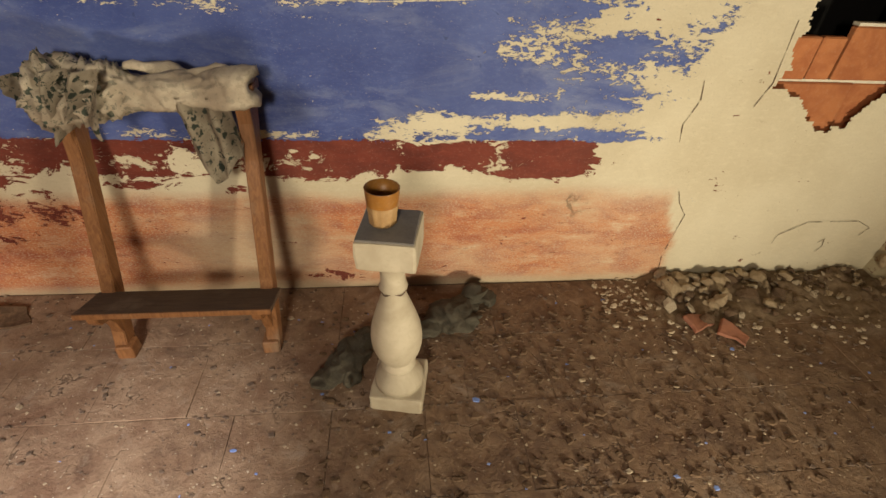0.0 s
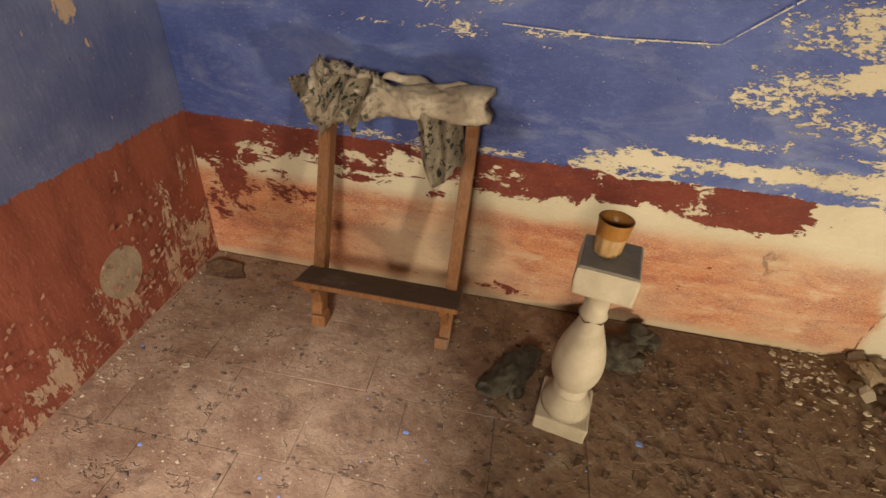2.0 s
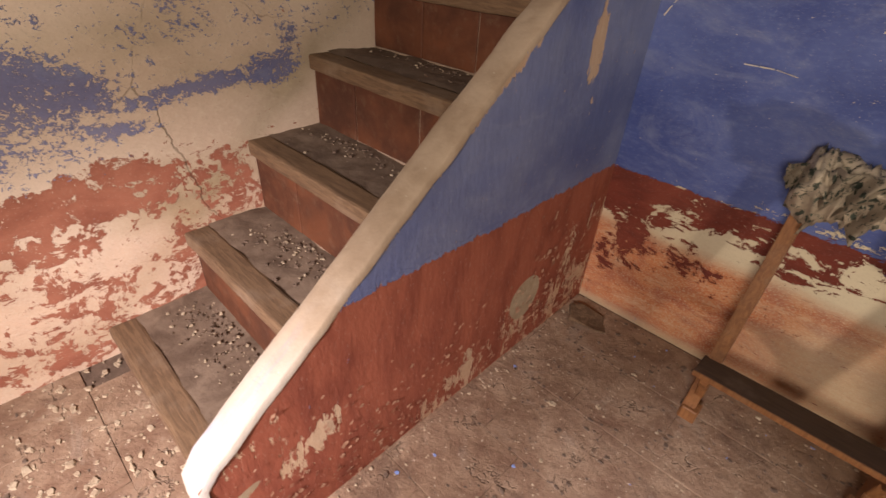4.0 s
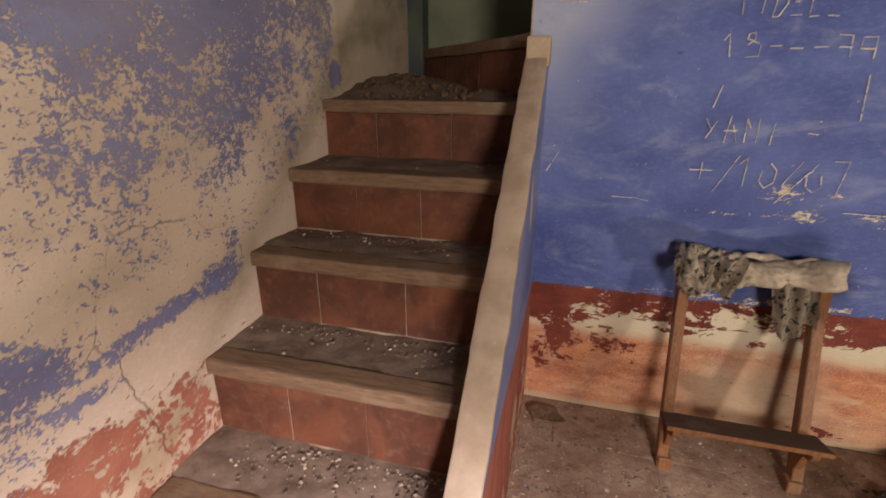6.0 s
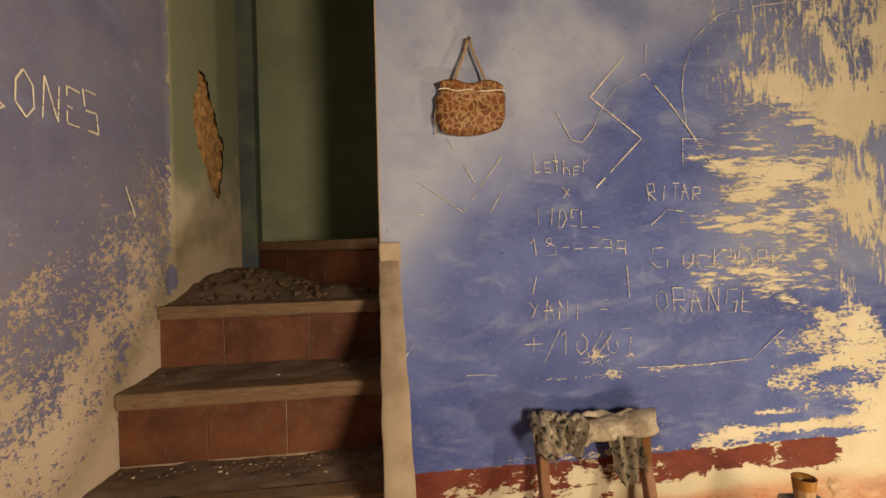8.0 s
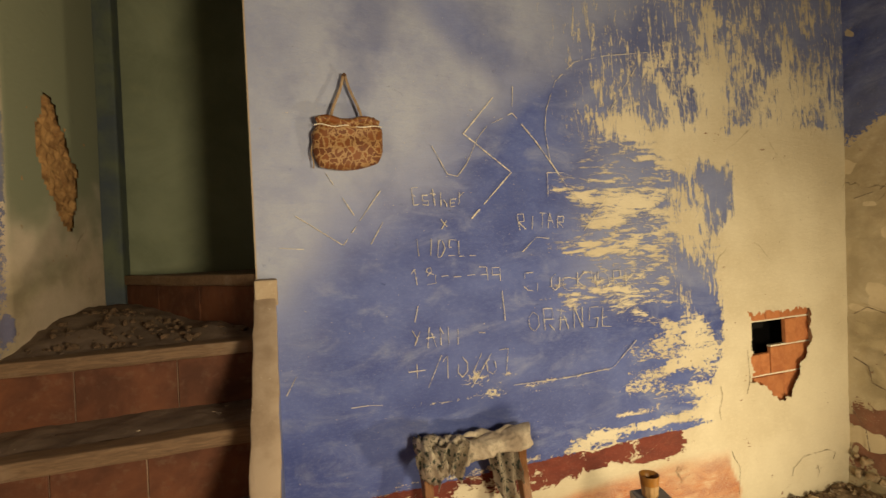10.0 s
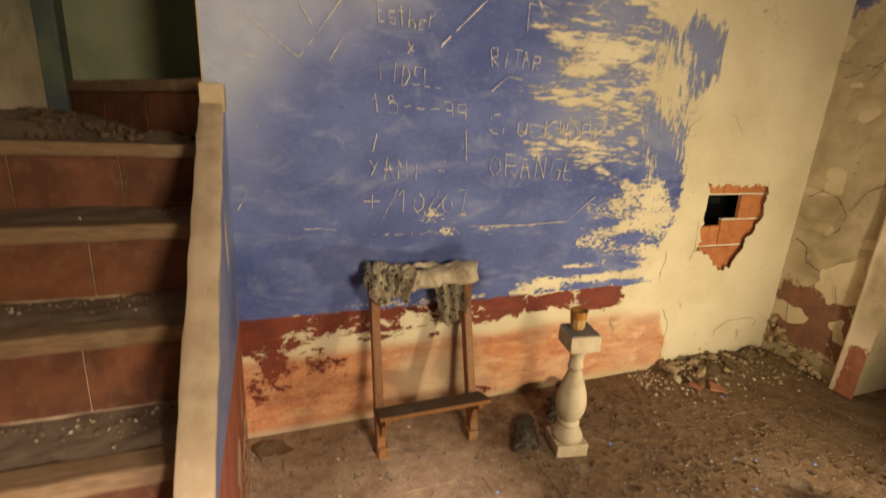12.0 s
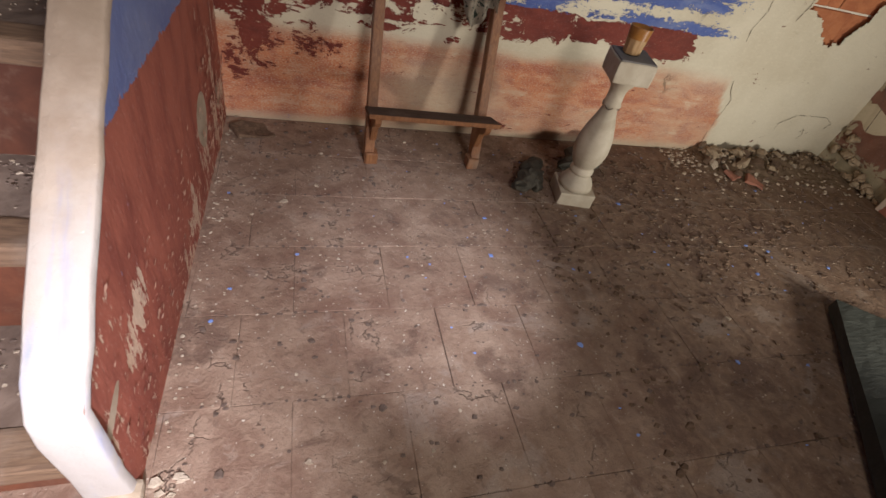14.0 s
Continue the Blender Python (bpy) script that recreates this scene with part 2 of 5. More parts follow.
def m_simple(name, a, b, rough=0.8, scale=12, bump=0.003, stretch=(1, 1, 1), fleck=None, metal=0.0, kind="Object"):
    n = Nodes(name)
    p = n.mapped(n.coords(kind), stretch)
    m = n.noise(p, scale, 6, 0.6, 0.4)
    f = n.noise(p, scale * 6, 4, 0.65)
    c = n.mix(n.step(m, 0.32, 0.68), a, b)
    c = n.mix(n.math("MULTIPLY", n.step(f, 0.5, 0.75), 0.35), c, fleck or tuple(0.45 * x for x in a))
    r = n.random()
    c = n.mix(n.math("MULTIPLY", r, 0.25), c, tuple(0.6 * x for x in b))
    return n.done(c, n.step(m, 0.3, 0.7, rough - 0.08, min(1, rough + 0.08)), n.math("ADD", m, n.math("MULTIPLY", f, 0.5)), bump, 0.7, metal)


M_MORTAR = m_simple("dirt_joint", (0.10, 0.07, 0.05), (0.17, 0.12, 0.088), 0.95, 30, 0.004)
M_RISER = m_simple("red_clay_riser_tile", (0.165, 0.058, 0.026), (0.075, 0.028, 0.015), 0.7, 5, 0.003, fleck=(0.20, 0.125, 0.08))
M_TREAD = m_simple("dusty_tread", (0.215, 0.158, 0.114), (0.12, 0.082, 0.057), 0.95, 9, 0.006, fleck=(0.09, 0.06, 0.045))
M_DEBRIS = m_simple("plaster_crumbs", (0.52, 0.43, 0.31), (0.31, 0.235, 0.155), 0.95, 40, 0.004)
M_STONE = m_simple("rubble_stone", (0.47, 0.36, 0.225), (0.27, 0.19, 0.11), 0.95, 26, 0.006)
M_CLAY = m_simple("broken_clay_tile", (0.36, 0.15, 0.085), (0.25, 0.11, 0.07), 0.85, 20, 0.003)
M_BRICK = m_simple("hollow_clay_brick", (0.50, 0.19, 0.07), (0.38, 0.13, 0.05), 0.85, 16, 0.003, fleck=(0.55, 0.30, 0.16))
M_CORE = m_simple("rough_mortar_core", (0.46, 0.26, 0.10), (0.24, 0.12, 0.045), 0.95, 22, 0.02, fleck=(0.42, 0.33, 0.2))
# near-black colour that stands for shade in the hole and doorway
M_BLACK = m_simple("black_for_shade", (0.004, 0.0035, 0.003), (0.006, 0.005, 0.004), 0.98)
M_CEMENT = m_simple("cast_stone", (0.53, 0.46, 0.335), (0.41, 0.345, 0.24), 0.75, 9, 0.002, fleck=(0.36, 0.29, 0.2))
M_DUSTTOP = m_simple("grey_dust_film", (0.16, 0.145, 0.13), (0.21, 0.19, 0.165), 0.95, 25, 0.001)
M_CUPBASE = m_simple("dusty_amber_plastic", (0.46, 0.29, 0.13), (0.34, 0.20, 0.08), 0.5, 30, 0.001, fleck=(0.55, 0.42, 0.27))
M_DIRT = m_simple("brown_dirt_lump", (0.17, 0.108, 0.062), (0.095, 0.058, 0.034), 0.95, 50, 0.004)
M_FLAKE = m_simple("peeling_pink_cream_flake", (0.56, 0.36, 0.25), (0.42, 0.22, 0.135), 0.85, 30, 0.002)
M_CUP = m_simple("amber_plastic", (0.33, 0.145, 0.025), (0.24, 0.10, 0.022), 0.4, 22, 0.001, fleck=(0.40, 0.27, 0.13))
M_DARKCLOTH = m_simple("dusty_dark_cloth", (0.045, 0.039, 0.027), (0.095, 0.082, 0.058), 0.97, 26, 0.010, (1, 1, 1), fleck=(0.13, 0.11, 0.075))
M_BOARD = m_simple("dark_grey_board", (0.022, 0.023, 0.018), (0.045, 0.046, 0.036), 0.6, 14, 0.003, (1, 6, 1), fleck=(0.12, 0.12, 0.09))
M_PLAIN = m_simple("old_plaster", (0.60, 0.51, 0.34), (0.48, 0.39, 0.25), 0.9, 3, 0.004)
# for surfaces out of view, kept dark so less light bounces back
M_UNSEEN_DARK = m_simple("dark_unseen_plaster", (0.20, 0.165, 0.12), (0.13, 0.105, 0.075), 0.95, 3, 0.004)
M_GREEN = m_simple("green_limewash", (0.20, 0.225, 0.145), (0.14, 0.16, 0.10), 0.85, 2.2, 0.003, fleck=(0.22, 0.23, 0.13))
M_CAPTAN = m_simple("worn_render_coping", (0.35, 0.262, 0.168), (0.43, 0.34, 0.23), 0.85, 9, 0.004, fleck=(0.55, 0.47, 0.35))
M_SCRATCH = m_simple("scratched_plaster_line", (0.80, 0.74, 0.58), (0.66, 0.60, 0.46), 0.9, 40, 0.001)
M_BLUECHIP = m_simple("blue_paint_chip", (0.16, 0.25, 0.58), (0.25, 0.33, 0.62), 0.8, 30, 0.001)


def m_wood(name, a, b, axis=(1, 1, 1), rough=0.6):
    n = Nodes(name)
    p = n.mapped(n.coords(), axis)
    g = n.noise(p, 9.0, 6, 0.62, 1.2)
    f = n.noise(p, 70.0, 3, 0.6)
    wear = n.noise(n.coords(), 6.0, 5, 0.6)
    c = n.mix(n.step(g, 0.3, 0.7), a, b)
    c = n.mix(n.math("MULTIPLY", n.step(f, 0.5, 0.8), 0.35), c, tuple(0.4 * x for x in a))
    c = n.mix(n.step(wear, 0.50, 0.70, 0, 0.65), c, (0.24, 0.175, 0.12))
    return n.done(c, n.step(wear, 0.3, 0.7, rough - 0.1, rough + 0.15), n.math("ADD", g, n.math("MULTIPLY", f, 0.5)), 0.0015, 0.6)


M_NOSE = m_wood("worn_tread_timber", (0.20, 0.125, 0.070), (0.115, 0.070, 0.040), (1, 9, 9), 0.75)
M_CHAIR = m_wood("stained_pine", (0.27, 0.125, 0.048), (0.17, 0.072, 0.028), (10, 10, 1), 0.5)
M_CHAIRSEAT = m_wood("dusty_stained_pine", (0.13, 0.085, 0.055), (0.09, 0.06, 0.042), (1, 10, 10), 0.85)


def m_floral(name):
    n = Nodes(name)
    p = n.coords()
    warp = n.mix(0.06, p, n.noise(p, 22, 4, 0.6, out=1))
    v = n.voronoi(warp, 46, "F1")
    cell = n.voronoi(warp, 46, "F1", 1)
    sep = n.t.nodes.new("ShaderNodeSeparateColor")
    n.put(sep, 0, cell)
    motif = n.math("MULTIPLY", n.step(v, 0.36, 0.46, 1, 0), n.step(sep.outputs[0], 0.46, 0.50))
    leaf = n.step(n.noise(warp, 80, 3, 0.6), 0.585, 0.62)
    sx = n.t.nodes.new("ShaderNodeSeparateXYZ")
    n.put(sx, 0, p)
    zone = n.math("MAXIMUM", n.step(sx.outputs[0], 0.0, -0.12, 0.22, 1.0), n.step(sx.outputs[2], 0.76, 0.73, 0.0, 1.0))
    c = n.mix(n.step(n.noise(p, 9, 5, 0.6), 0.3, 0.7), (0.50, 0.43, 0.32), (0.27, 0.215, 0.155))
    c = n.mix(n.math("MULTIPLY", n.math("MAXIMUM", motif, n.math("MULTIPLY", leaf, 0.8)), zone), c, (0.055, 0.066, 0.05))
    weave = n.noise(p, 420, 2, 0.5)
    return n.done(c, 0.95, n.math("ADD", weave, n.math("MULTIPLY", n.noise(p, 30, 4, 0.6), 3.0)), 0.002, 0.6)


M_FLORAL = m_floral("faded_floral_cotton")


def m_bag(name):
    n = Nodes(name)
    p = n.mapped(n.coords(), (1, 0.3, 1))
    warp = n.mix(0.045, p, n.noise(p, 30, 3, 0.6, out=1))
    e = n.voronoi(warp, 33, "DISTANCE_TO_EDGE")
    v = n.voronoi(warp, 33, "F1")
    cell = n.voronoi(warp, 33, "F1", 1)
    sep = n.t.nodes.new("ShaderNodeSeparateColor")
    n.put(sep, 0, cell)
    brown = n.mix(sep.outputs[0], (0.105, 0.034, 0.012), (0.21, 0.07, 0.018))
    c = n.mix(n.step(e, 0.05, 0.10), (0.33, 0.20, 0.085), brown)
    c = n.mix(n.math("MULTIPLY", n.step(v, 0.12, 0.18, 1, 0), n.step(sep.outputs[1], 0.5, 0.55)), c, (0.07, 0.035, 0.02))
    c = n.mix(n.step(n.noise(p, 5, 5, 0.6), 0.45, 0.65, 0, 0.55), c, (0.17, 0.065, 0.018))
    return n.done(c, 0.6, n.noise(p, 120, 3, 0.6), 0.001, 0.5)


M_BAG = m_bag("printed_brown_cloth")

# ---------------------------------------------------------------- mesh helpers


def part(name, bm, material, parent=None, label="", smooth=False):
    me = bpy.data.meshes.new(name)
    bm.to_mesh(me)
    bm.free()
    me.materials.append(material)
    if smooth:
        me.polygons.foreach_set("use_smooth", [True] * len(me.polygons))
    ob = new(name, me)
    if parent is not None:
        ob.parent = parent
    if label:
        ob["label"] = label
    return ob


def empty(name, place=(0, 0, 0), label="", category="", group="", kind="", turn=0):
    ob = new(name)
    ob.empty_display_size = 0.05
    ob.matrix_world = pose(*place, 0, 0, turn)
    return tagged(ob, label, category, group, kind)


def box(x0, x1, y0, y1, z0, z1, bevel=0.0, seg=1, wear=0.0, cuts=0):
    bm = bmesh.new()
    bmesh.ops.create_cube(bm, size=1, matrix=Matrix.Translation(((x0 + x1) / 2, (y0 + y1) / 2, (z0 + z1) / 2)) @ Matrix.Diagonal((x1 - x0, y1 - y0, z1 - z0, 1)))
    if cuts:
        bmesh.ops.subdivide_edges(bm, edges=bm.edges[:], cuts=cuts, use_grid_fill=True)
    if bevel:
        es = [e for e in bm.edges if len(e.link_faces) == 2 and e.calc_face_angle() > 0.5]
        bmesh.ops.bevel(bm, geom=es, offset=bevel, segments=seg, affect="EDGES", profile=0.6)
    if wear:
        shake(bm, wear, 14)
    return bm


def shake(bm, amount, scale, seed=0.0):
    for v in bm.verts:
        v.co += noise.noise_vector(v.co * scale + Vector((seed, seed * 1.7, 3.1))) * amount


def prism(points, depth, axis):
    """A slab from a flat outline; axis 'x' or 'y' is the way that it is thick, from depth[0] to depth[1]."""
    bm = bmesh.new()
    d0, d1 = depth
    put3 = (lambda a, b, d: (d, a, b)) if axis == "x" else (lambda a, b, d: (a, d, b))
    lo = [bm.verts.new(put3(a, b, d0)) for a, b in points]
    hi = [bm.verts.new(put3(a, b, d1)) for a, b in points]
    bm.faces.new(lo)
    bm.faces.new(hi[::-1])
    k = len(points)
    for i in range(k):
        bm.faces.new((lo[i], hi[i], hi[(i + 1) % k], lo[(i + 1) % k]))
    bmesh.ops.recalc_face_normals(bm, faces=bm.faces)
    return bm


def lathe(profile, steps=40):
    bm = bmesh.new()
    rings = []
    for r, z in profile:
        rings.append([bm.verts.new((r * math.cos(2 * math.pi * i / steps), r * math.sin(2 * math.pi * i / steps), z)) for i in range(steps)])
    for a, b in zip(rings, rings[1:]):
        for i in range(steps):
            bm.faces.new((a[i], a[(i + 1) % steps], b[(i + 1) % steps], b[i]))
    bm.faces.new(rings[0][::-1])
    bm.faces.new(rings[-1])
    return bm


def tube(points, radius, steps=8, flat=1.0):
    """A tube along points; flat squeezes it in z."""
    bm = bmesh.new()
    rings = []
    for i, p in enumerate(points):
        p = Vector(p)
        a, b = Vector(points[max(i - 1, 0)]), Vector(points[min(i + 1, len(points) - 1)])
        t = (b - a).normalized()
        s = t.cross(Vector((0, 0, 1)) if abs(t.z) < 0.9 else Vector((0, 1, 0))).normalized()
        u = s.cross(t)
        r = radius(i / (len(points) - 1)) if callable(radius) else radius
        rings.append([bm.verts.new(p + s * (r * math.cos(2 * math.pi * k / steps)) + u * (r * flat * math.sin(2 * math.pi * k / steps))) for k in range(steps)])
    for a, b in zip(rings, rings[1:]):
        for k in range(steps):
            bm.faces.new((a[k], a[(k + 1) % steps], b[(k + 1) % steps], b[k]))
    bm.faces.new(rings[0][::-1])
    bm.faces.new(rings[-1])
    bmesh.ops.recalc_face_normals(bm, faces=bm.faces)
    return bm


def join(target, other):
    me = bpy.data.meshes.new("tmp")
    other.to_mesh(me)
    other.free()
    target.from_mesh(me)
    bpy.data.meshes.remove(me)
    return target


def sstep(a, b, v):
    t = np.clip((v - a) / (b - a), 0, 1)
    return t * t * (3 - 2 * t)


def blob(u, v, cu, cv, ru, rv, soft=0.5, turn=0.0):
    """1 inside an ellipse, 0 outside, softly."""
    c, s = math.cos(radians(turn)), math.sin(radians(turn))
    a, b = (u - cu) * c + (v - cv) * s, (v - cv) * c - (u - cu) * s
    return 1 - sstep(1 - soft, 1 + soft, np.sqrt((a / ru) ** 2 + (b / rv) ** 2))


def cover(u, v, seed, scale):
    return np.array([noise.fractal(Vector((a * scale, b * scale, seed)), 0.8, 2.0, 4) for a, b in zip(u, v)])


def sheet(name, us, vs, place, fields, material, parent=None, drop=None):
    """A wall's painted skin: a fine grid over us x vs, with the paint's cover as attributes. place(u, v) gives the point."""
    U, V = np.meshgrid(us, vs)
    nu, nv = len(us), len(vs)
    verts = [place(a, b) for a, b in zip(U.ravel(), V.ravel())]
    faces = []
    for j in range(nv - 1):
        for i in range(nu - 1):
            if drop and drop((us[i] + us[i + 1]) / 2, (vs[j] + vs[j + 1]) / 2):
                continue
            k = j * nu + i
            faces.append((k, k + 1, k + nu + 1, k + nu))
    me = bpy.data.meshes.new(name)
    me.from_pydata(verts, [], faces)
    for key, val in fields(U.ravel(), V.ravel()).items():
        a = me.attributes.new(key, "FLOAT", "POINT")
        a.data.foreach_set("value", np.clip(val, 0, 1).astype(np.float32))
    me.materials.append(material)
    me.polygons.foreach_set("use_smooth", [True] * len(me.polygons))
    ob = new(name, me)
    if parent:
        ob.parent = parent
    return ob


def fill(n, **kw):
    d = {k: np.zeros(n) for k in ("blue", "red", "wash", "pale", "grey", "scrub", "upright")}
    d.update(kw)
    return d

# ---------------------------------------------------------------- structure
H = 3.7          # ceiling
WX, EX, SY = -0.91, 3.45, -4.3   # stair-side wall, door-side wall, wall behind
HOLE = (2.62, 3.18, 0.63, 1.22)


def hole_edge(x, z):
    """Below 0 inside the broken-out patch of plaster."""
    j = 0.03 * noise.noise(Vector((x * 17, z * 17, 2))) + 0.012 * noise.noise(Vector((x * 60, z * 60, 5)))
    lo = 0.64 + max(0.0, 2.86 - x) * 0.75 + max(0.0, x - 2.98) * 0.55 + 0.05 * noise.noise(Vector((x * 26, 3.3, 1.7)))
    return max(2.635 - x, x - 3.14 + 0.18 * max(0.0, 0.98 - z) / 0.3, z - 1.19, lo - z) + j


def north_fields(x, z):
    n = len(x)
    c1, c2 = cover(x, z, 3.3, 1.6), cover(x * 0.5, z * 1.8, 8.1, 3.0)
    sc = cover(x * 0.55 + z * 0.9, z * 0.55 - x * 0.5, 5.0, 4.0)
    # blue coat: full by the stairs, scrubbed away towards the door side
    # the scraper went across on one side, up and down on the other
    upright = np.maximum(sstep(2.08, 2.30, z + 0.1 * c1), sstep(2.02, 2.2, x + 0.1 * c1) * sstep(1.1, 1.3, z))
    scrub = sstep(1.0, 1.4, x) * sstep(1.05, 1.3, z)
    fan = sstep(1.15, 1.75, x + 0.10 * c1) * sstep(1.22, 1.5, z)
    blue = 0.99 - (0.36 + 0.16 * sc) * fan - 0.06 * sstep(1.8, 2.4, x) * sstep(1.0, 1.4, z) + 0.02 * c1
    blue -= 0.18 * sstep(1.5, 2.2, x) * sstep(1.1, 0.9, z)
    blue += 0.10 * sstep(2.62, 2.85, z) * fan
    xw, zw = x + 0.09 * c2 + 0.05 * sc, z + 0.035 * sc + 0.02 * c1
    for cu, cv, ru, rv, amt, turn in (
            (1.77, 2.29, 0.14, 0.06, 0.62, -6), (2.43, 2.86, 0.15, 0.05, 0.60, 84), (2.68, 2.72, 0.16, 0.07, 0.22, 95), (2.43, 2.48, 0.20, 0.11, 0.70, 78), (3.06, 2.46, 0.30, 0.12, 0.52, 24),
            (3.06, 2.74, 0.17, 0.05, 0.5, 88), (3.27, 2.95, 0.10, 0.04, 0.45, 90), (3.46, 2.40, 0.13, 0.07, 0.45, 80), (2.09, 2.46, 0.19, 0.045, 0.48, -74), (1.96, 2.58, 0.10, 0.03, 0.30, -60), (2.28, 2.17, 0.30, 0.10, 0.75, -4),
            (1.72, 1.90, 0.34, 0.040, 0.48, 2), (1.44, 1.93, 0.10, 0.045, 0.34, -14), (1.70, 1.805, 0.22, 0.030, 0.48, 14), (1.46, 1.62, 0.22, 0.032, 0.55, -3), (1.78, 1.66, 0.22, 0.028, 0.34, 12),
            (2.16, 1.78, 0.20, 0.10, 0.46, 30), (2.30, 1.62, 0.10, 0.08, 0.36, -40), (1.36, 1.38, 0.12, 0.06, 0.42, 0), (1.58, 1.44, 0.14, 0.03, 0.26, 6), (1.84, 1.31, 0.22, 0.08, 0.55, -18),
            (2.16, 1.16, 0.22, 0.16, 0.55, 20), (2.30, 0.98, 0.12, 0.16, 0.50, 0), (1.95, 1.08, 0.20, 0.06, 0.30, 0),
            (2.02, 0.94, 0.22, 0.040, 0.55, 2), (1.82, 0.87, 0.14, 0.030, 0.72, 0), (2.18, 0.80, 0.20, 0.028, 0.5, -8), (1.92, 0.655, 0.36, 0.032, 0.75, 0),
            (1.50, 0.635, 0.11, 0.045, 0.75, 0), (2.40, 0.66, 0.16, 0.10, 0.9, 0), (0.75, 0.612, 0.30, 0.016, 0.50, 0), (1.12, 0.612, 0.14, 0.014, 0.55, 0), (1.72, 0.74, 0.12, 0.014, 0.55, 0),
            (0.85, 0.955, 0.42, 0.012, 0.34, -2), (1.35, 0.985, 0.34, 0.014, 0.50, 2), (0.95, 1.02, 0.12, 0.04, 0.36, 0)):
        blue -= amt * (0.8 if cv > 1.3 else 0.9) * blob(xw, zw if rv > 0.02 else z, cu, cv, ru, rv, 0.95, turn)
    blue += 0.6 * blob(x, z, 1.95, 1.275, 0.09, 0.035, 0.4, -12) + 0.5 * blob(x, z, 2.07, 1.25, 0.05, 0.05, 0.4) + 0.40 * blob(x, z, 2.25, 1.36, 0.32, 0.05, 0.9, -59) + 0.45 * blob(x, z, 2.42, 1.94, 0.14, 0.08, 0.7, -50)
    blue += 0.35 * blob(x, z, 2.08, 0.88, 0.10, 0.025, 0.6, -8)
    edge = 2.56 + 0.04 * c2 - 0.15 * sstep(1.85, 1.62, z) - 0.12 * sstep(0.95, 0.62, z)
    blue *= 1 - sstep(edge - 0.05, edge + 0.05, x) * sstep(2.34, 2.27, z + 0.015 * c2)
    blue *= 1 - sstep(2.63, 2.67, x) * sstep(2.315, 2.275, z + 0.012 * c2)
    blue *= sstep(0.585, 0.605, z + 0.010 * c2 * sstep(0.3, 0.6, x))
    # red band above the dado
    low = 0.475 + 0.03 * c2 - 0.06 * sstep(0.35, 0.1, x)
    red = sstep(low - 0.02, low + 0.02, z) * (1 - sstep(0.594, 0.606, z)) * (1 - sstep(2.05, 2.15, x + 0.06 * c2))
    red *= 0.86 - 0.16 * c1
    for cu, cv, ru, rv, amt in ((0.38, 0.475, 0.12, 0.03, 0.7), (0.52, 0.50, 0.06, 0.04, 0.5), (0.80, 0.54, 0.06, 0.05, 0.75), (0.95, 0.50, 0.07, 0.04, 0.7), (1.13, 0.52, 0.06, 0.03, 0.8),
                                (1.76, 0.52, 0.03, 0.06, 0.9), (1.5, 0.595, 0.1, 0.012, 0.8), (0.66, 0.52, 0.08, 0.02, 0.4), (1.62, 0.49, 0.08, 0.02, 0.5)):
        red -= 0.72 * amt * blob(x, z, cu, cv, ru * 1.25, rv * 1.2, 0.9)
    for cu, cv, ru, rv, amt in ((0.62, 0.44, 0.10, 0.018, 0.7), (0.92, 0.42, 0.05, 0.015, 0.65), (0.12, 0.40, 0.07, 0.15, 0.62), (0.06, 0.24, 0.04, 0.10, 0.55), (0.30, 0.36, 0.12, 0.05, 0.45), (0.42, 0.33, 0.06, 0.03, 0.45), (2.13, 0.335, 0.03, 0.012, 0.6),
                                (2.08, 0.35, 0.05, 0.008, 0.5), (0.2, 0.30, 0.12, 0.06, 0.42), (1.22, 0.06, 0.12, 0.03, 0.45), (0.55, 0.27, 0.12, 0.02, 0.40)):
        red = np.maximum(red, amt * blob(x, z, cu, cv, ru, rv, 0.7))
    # orange dado wash
    right = 2.47 + 0.03 * c2 + 0.04 * np.sin(z * 14)
    wash = (1 - sstep(0.36, 0.43, z + 0.03 * c1)) * (1 - sstep(right - 0.015, right + 0.005, x))
    wash *= 0.86 + 0.3 * c1 + 0.25 * c2 - 0.12 * sstep(1.2, 2.0, x) + 0.30 * blob(x, z, 0.25, 0.2, 0.5, 0.25, 0.6) + 0.2 * blob(x, z, 1.9, 0.25, 0.6, 0.15, 0.6)
    wash *= 1 - 0.6 * blob(x, z, 0.9, 0.2, 0.26, 0.13, 0.8) - 0.7 * sstep(0.05, 0.0, z)
    # blue turns paler above a slanting line and beside the stairs
    pale = sstep(-0.28, 0.25, z - (1.62 + 0.62 * x) + 0.12 * c1) * (1 - 0.35 * sstep(1.0, 1.6, x)) + 0.35 * sstep(0.3, 0.0, x) * sstep(0.9, 1.5, z)
    pale -= 0.6 * blob(x, z, 0.85, 2.72, 0.34, 0.10, 0.8, -40) + 0.4 * blob(x, z, 1.45, 2.30, 0.40, 0.16, 0.8, 20)
    pale = np.maximum(pale, 0.45 * fan)
    # plaster duller along the foot and at the left end
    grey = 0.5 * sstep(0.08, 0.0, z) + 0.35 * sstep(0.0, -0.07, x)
    return fill(n, blue=blue, red=red, wash=wash, pale=pale, grey=grey, scrub=scrub, upright=upright)


wall_n = part("wall_north", box(-0.07, HOLE[0], 0.004, 0.20, -0.12, H), M_PLAIN)
tagged(wall_n, "flaking blue, red and cream limewashed plaster wall", "wall", kind="structure")
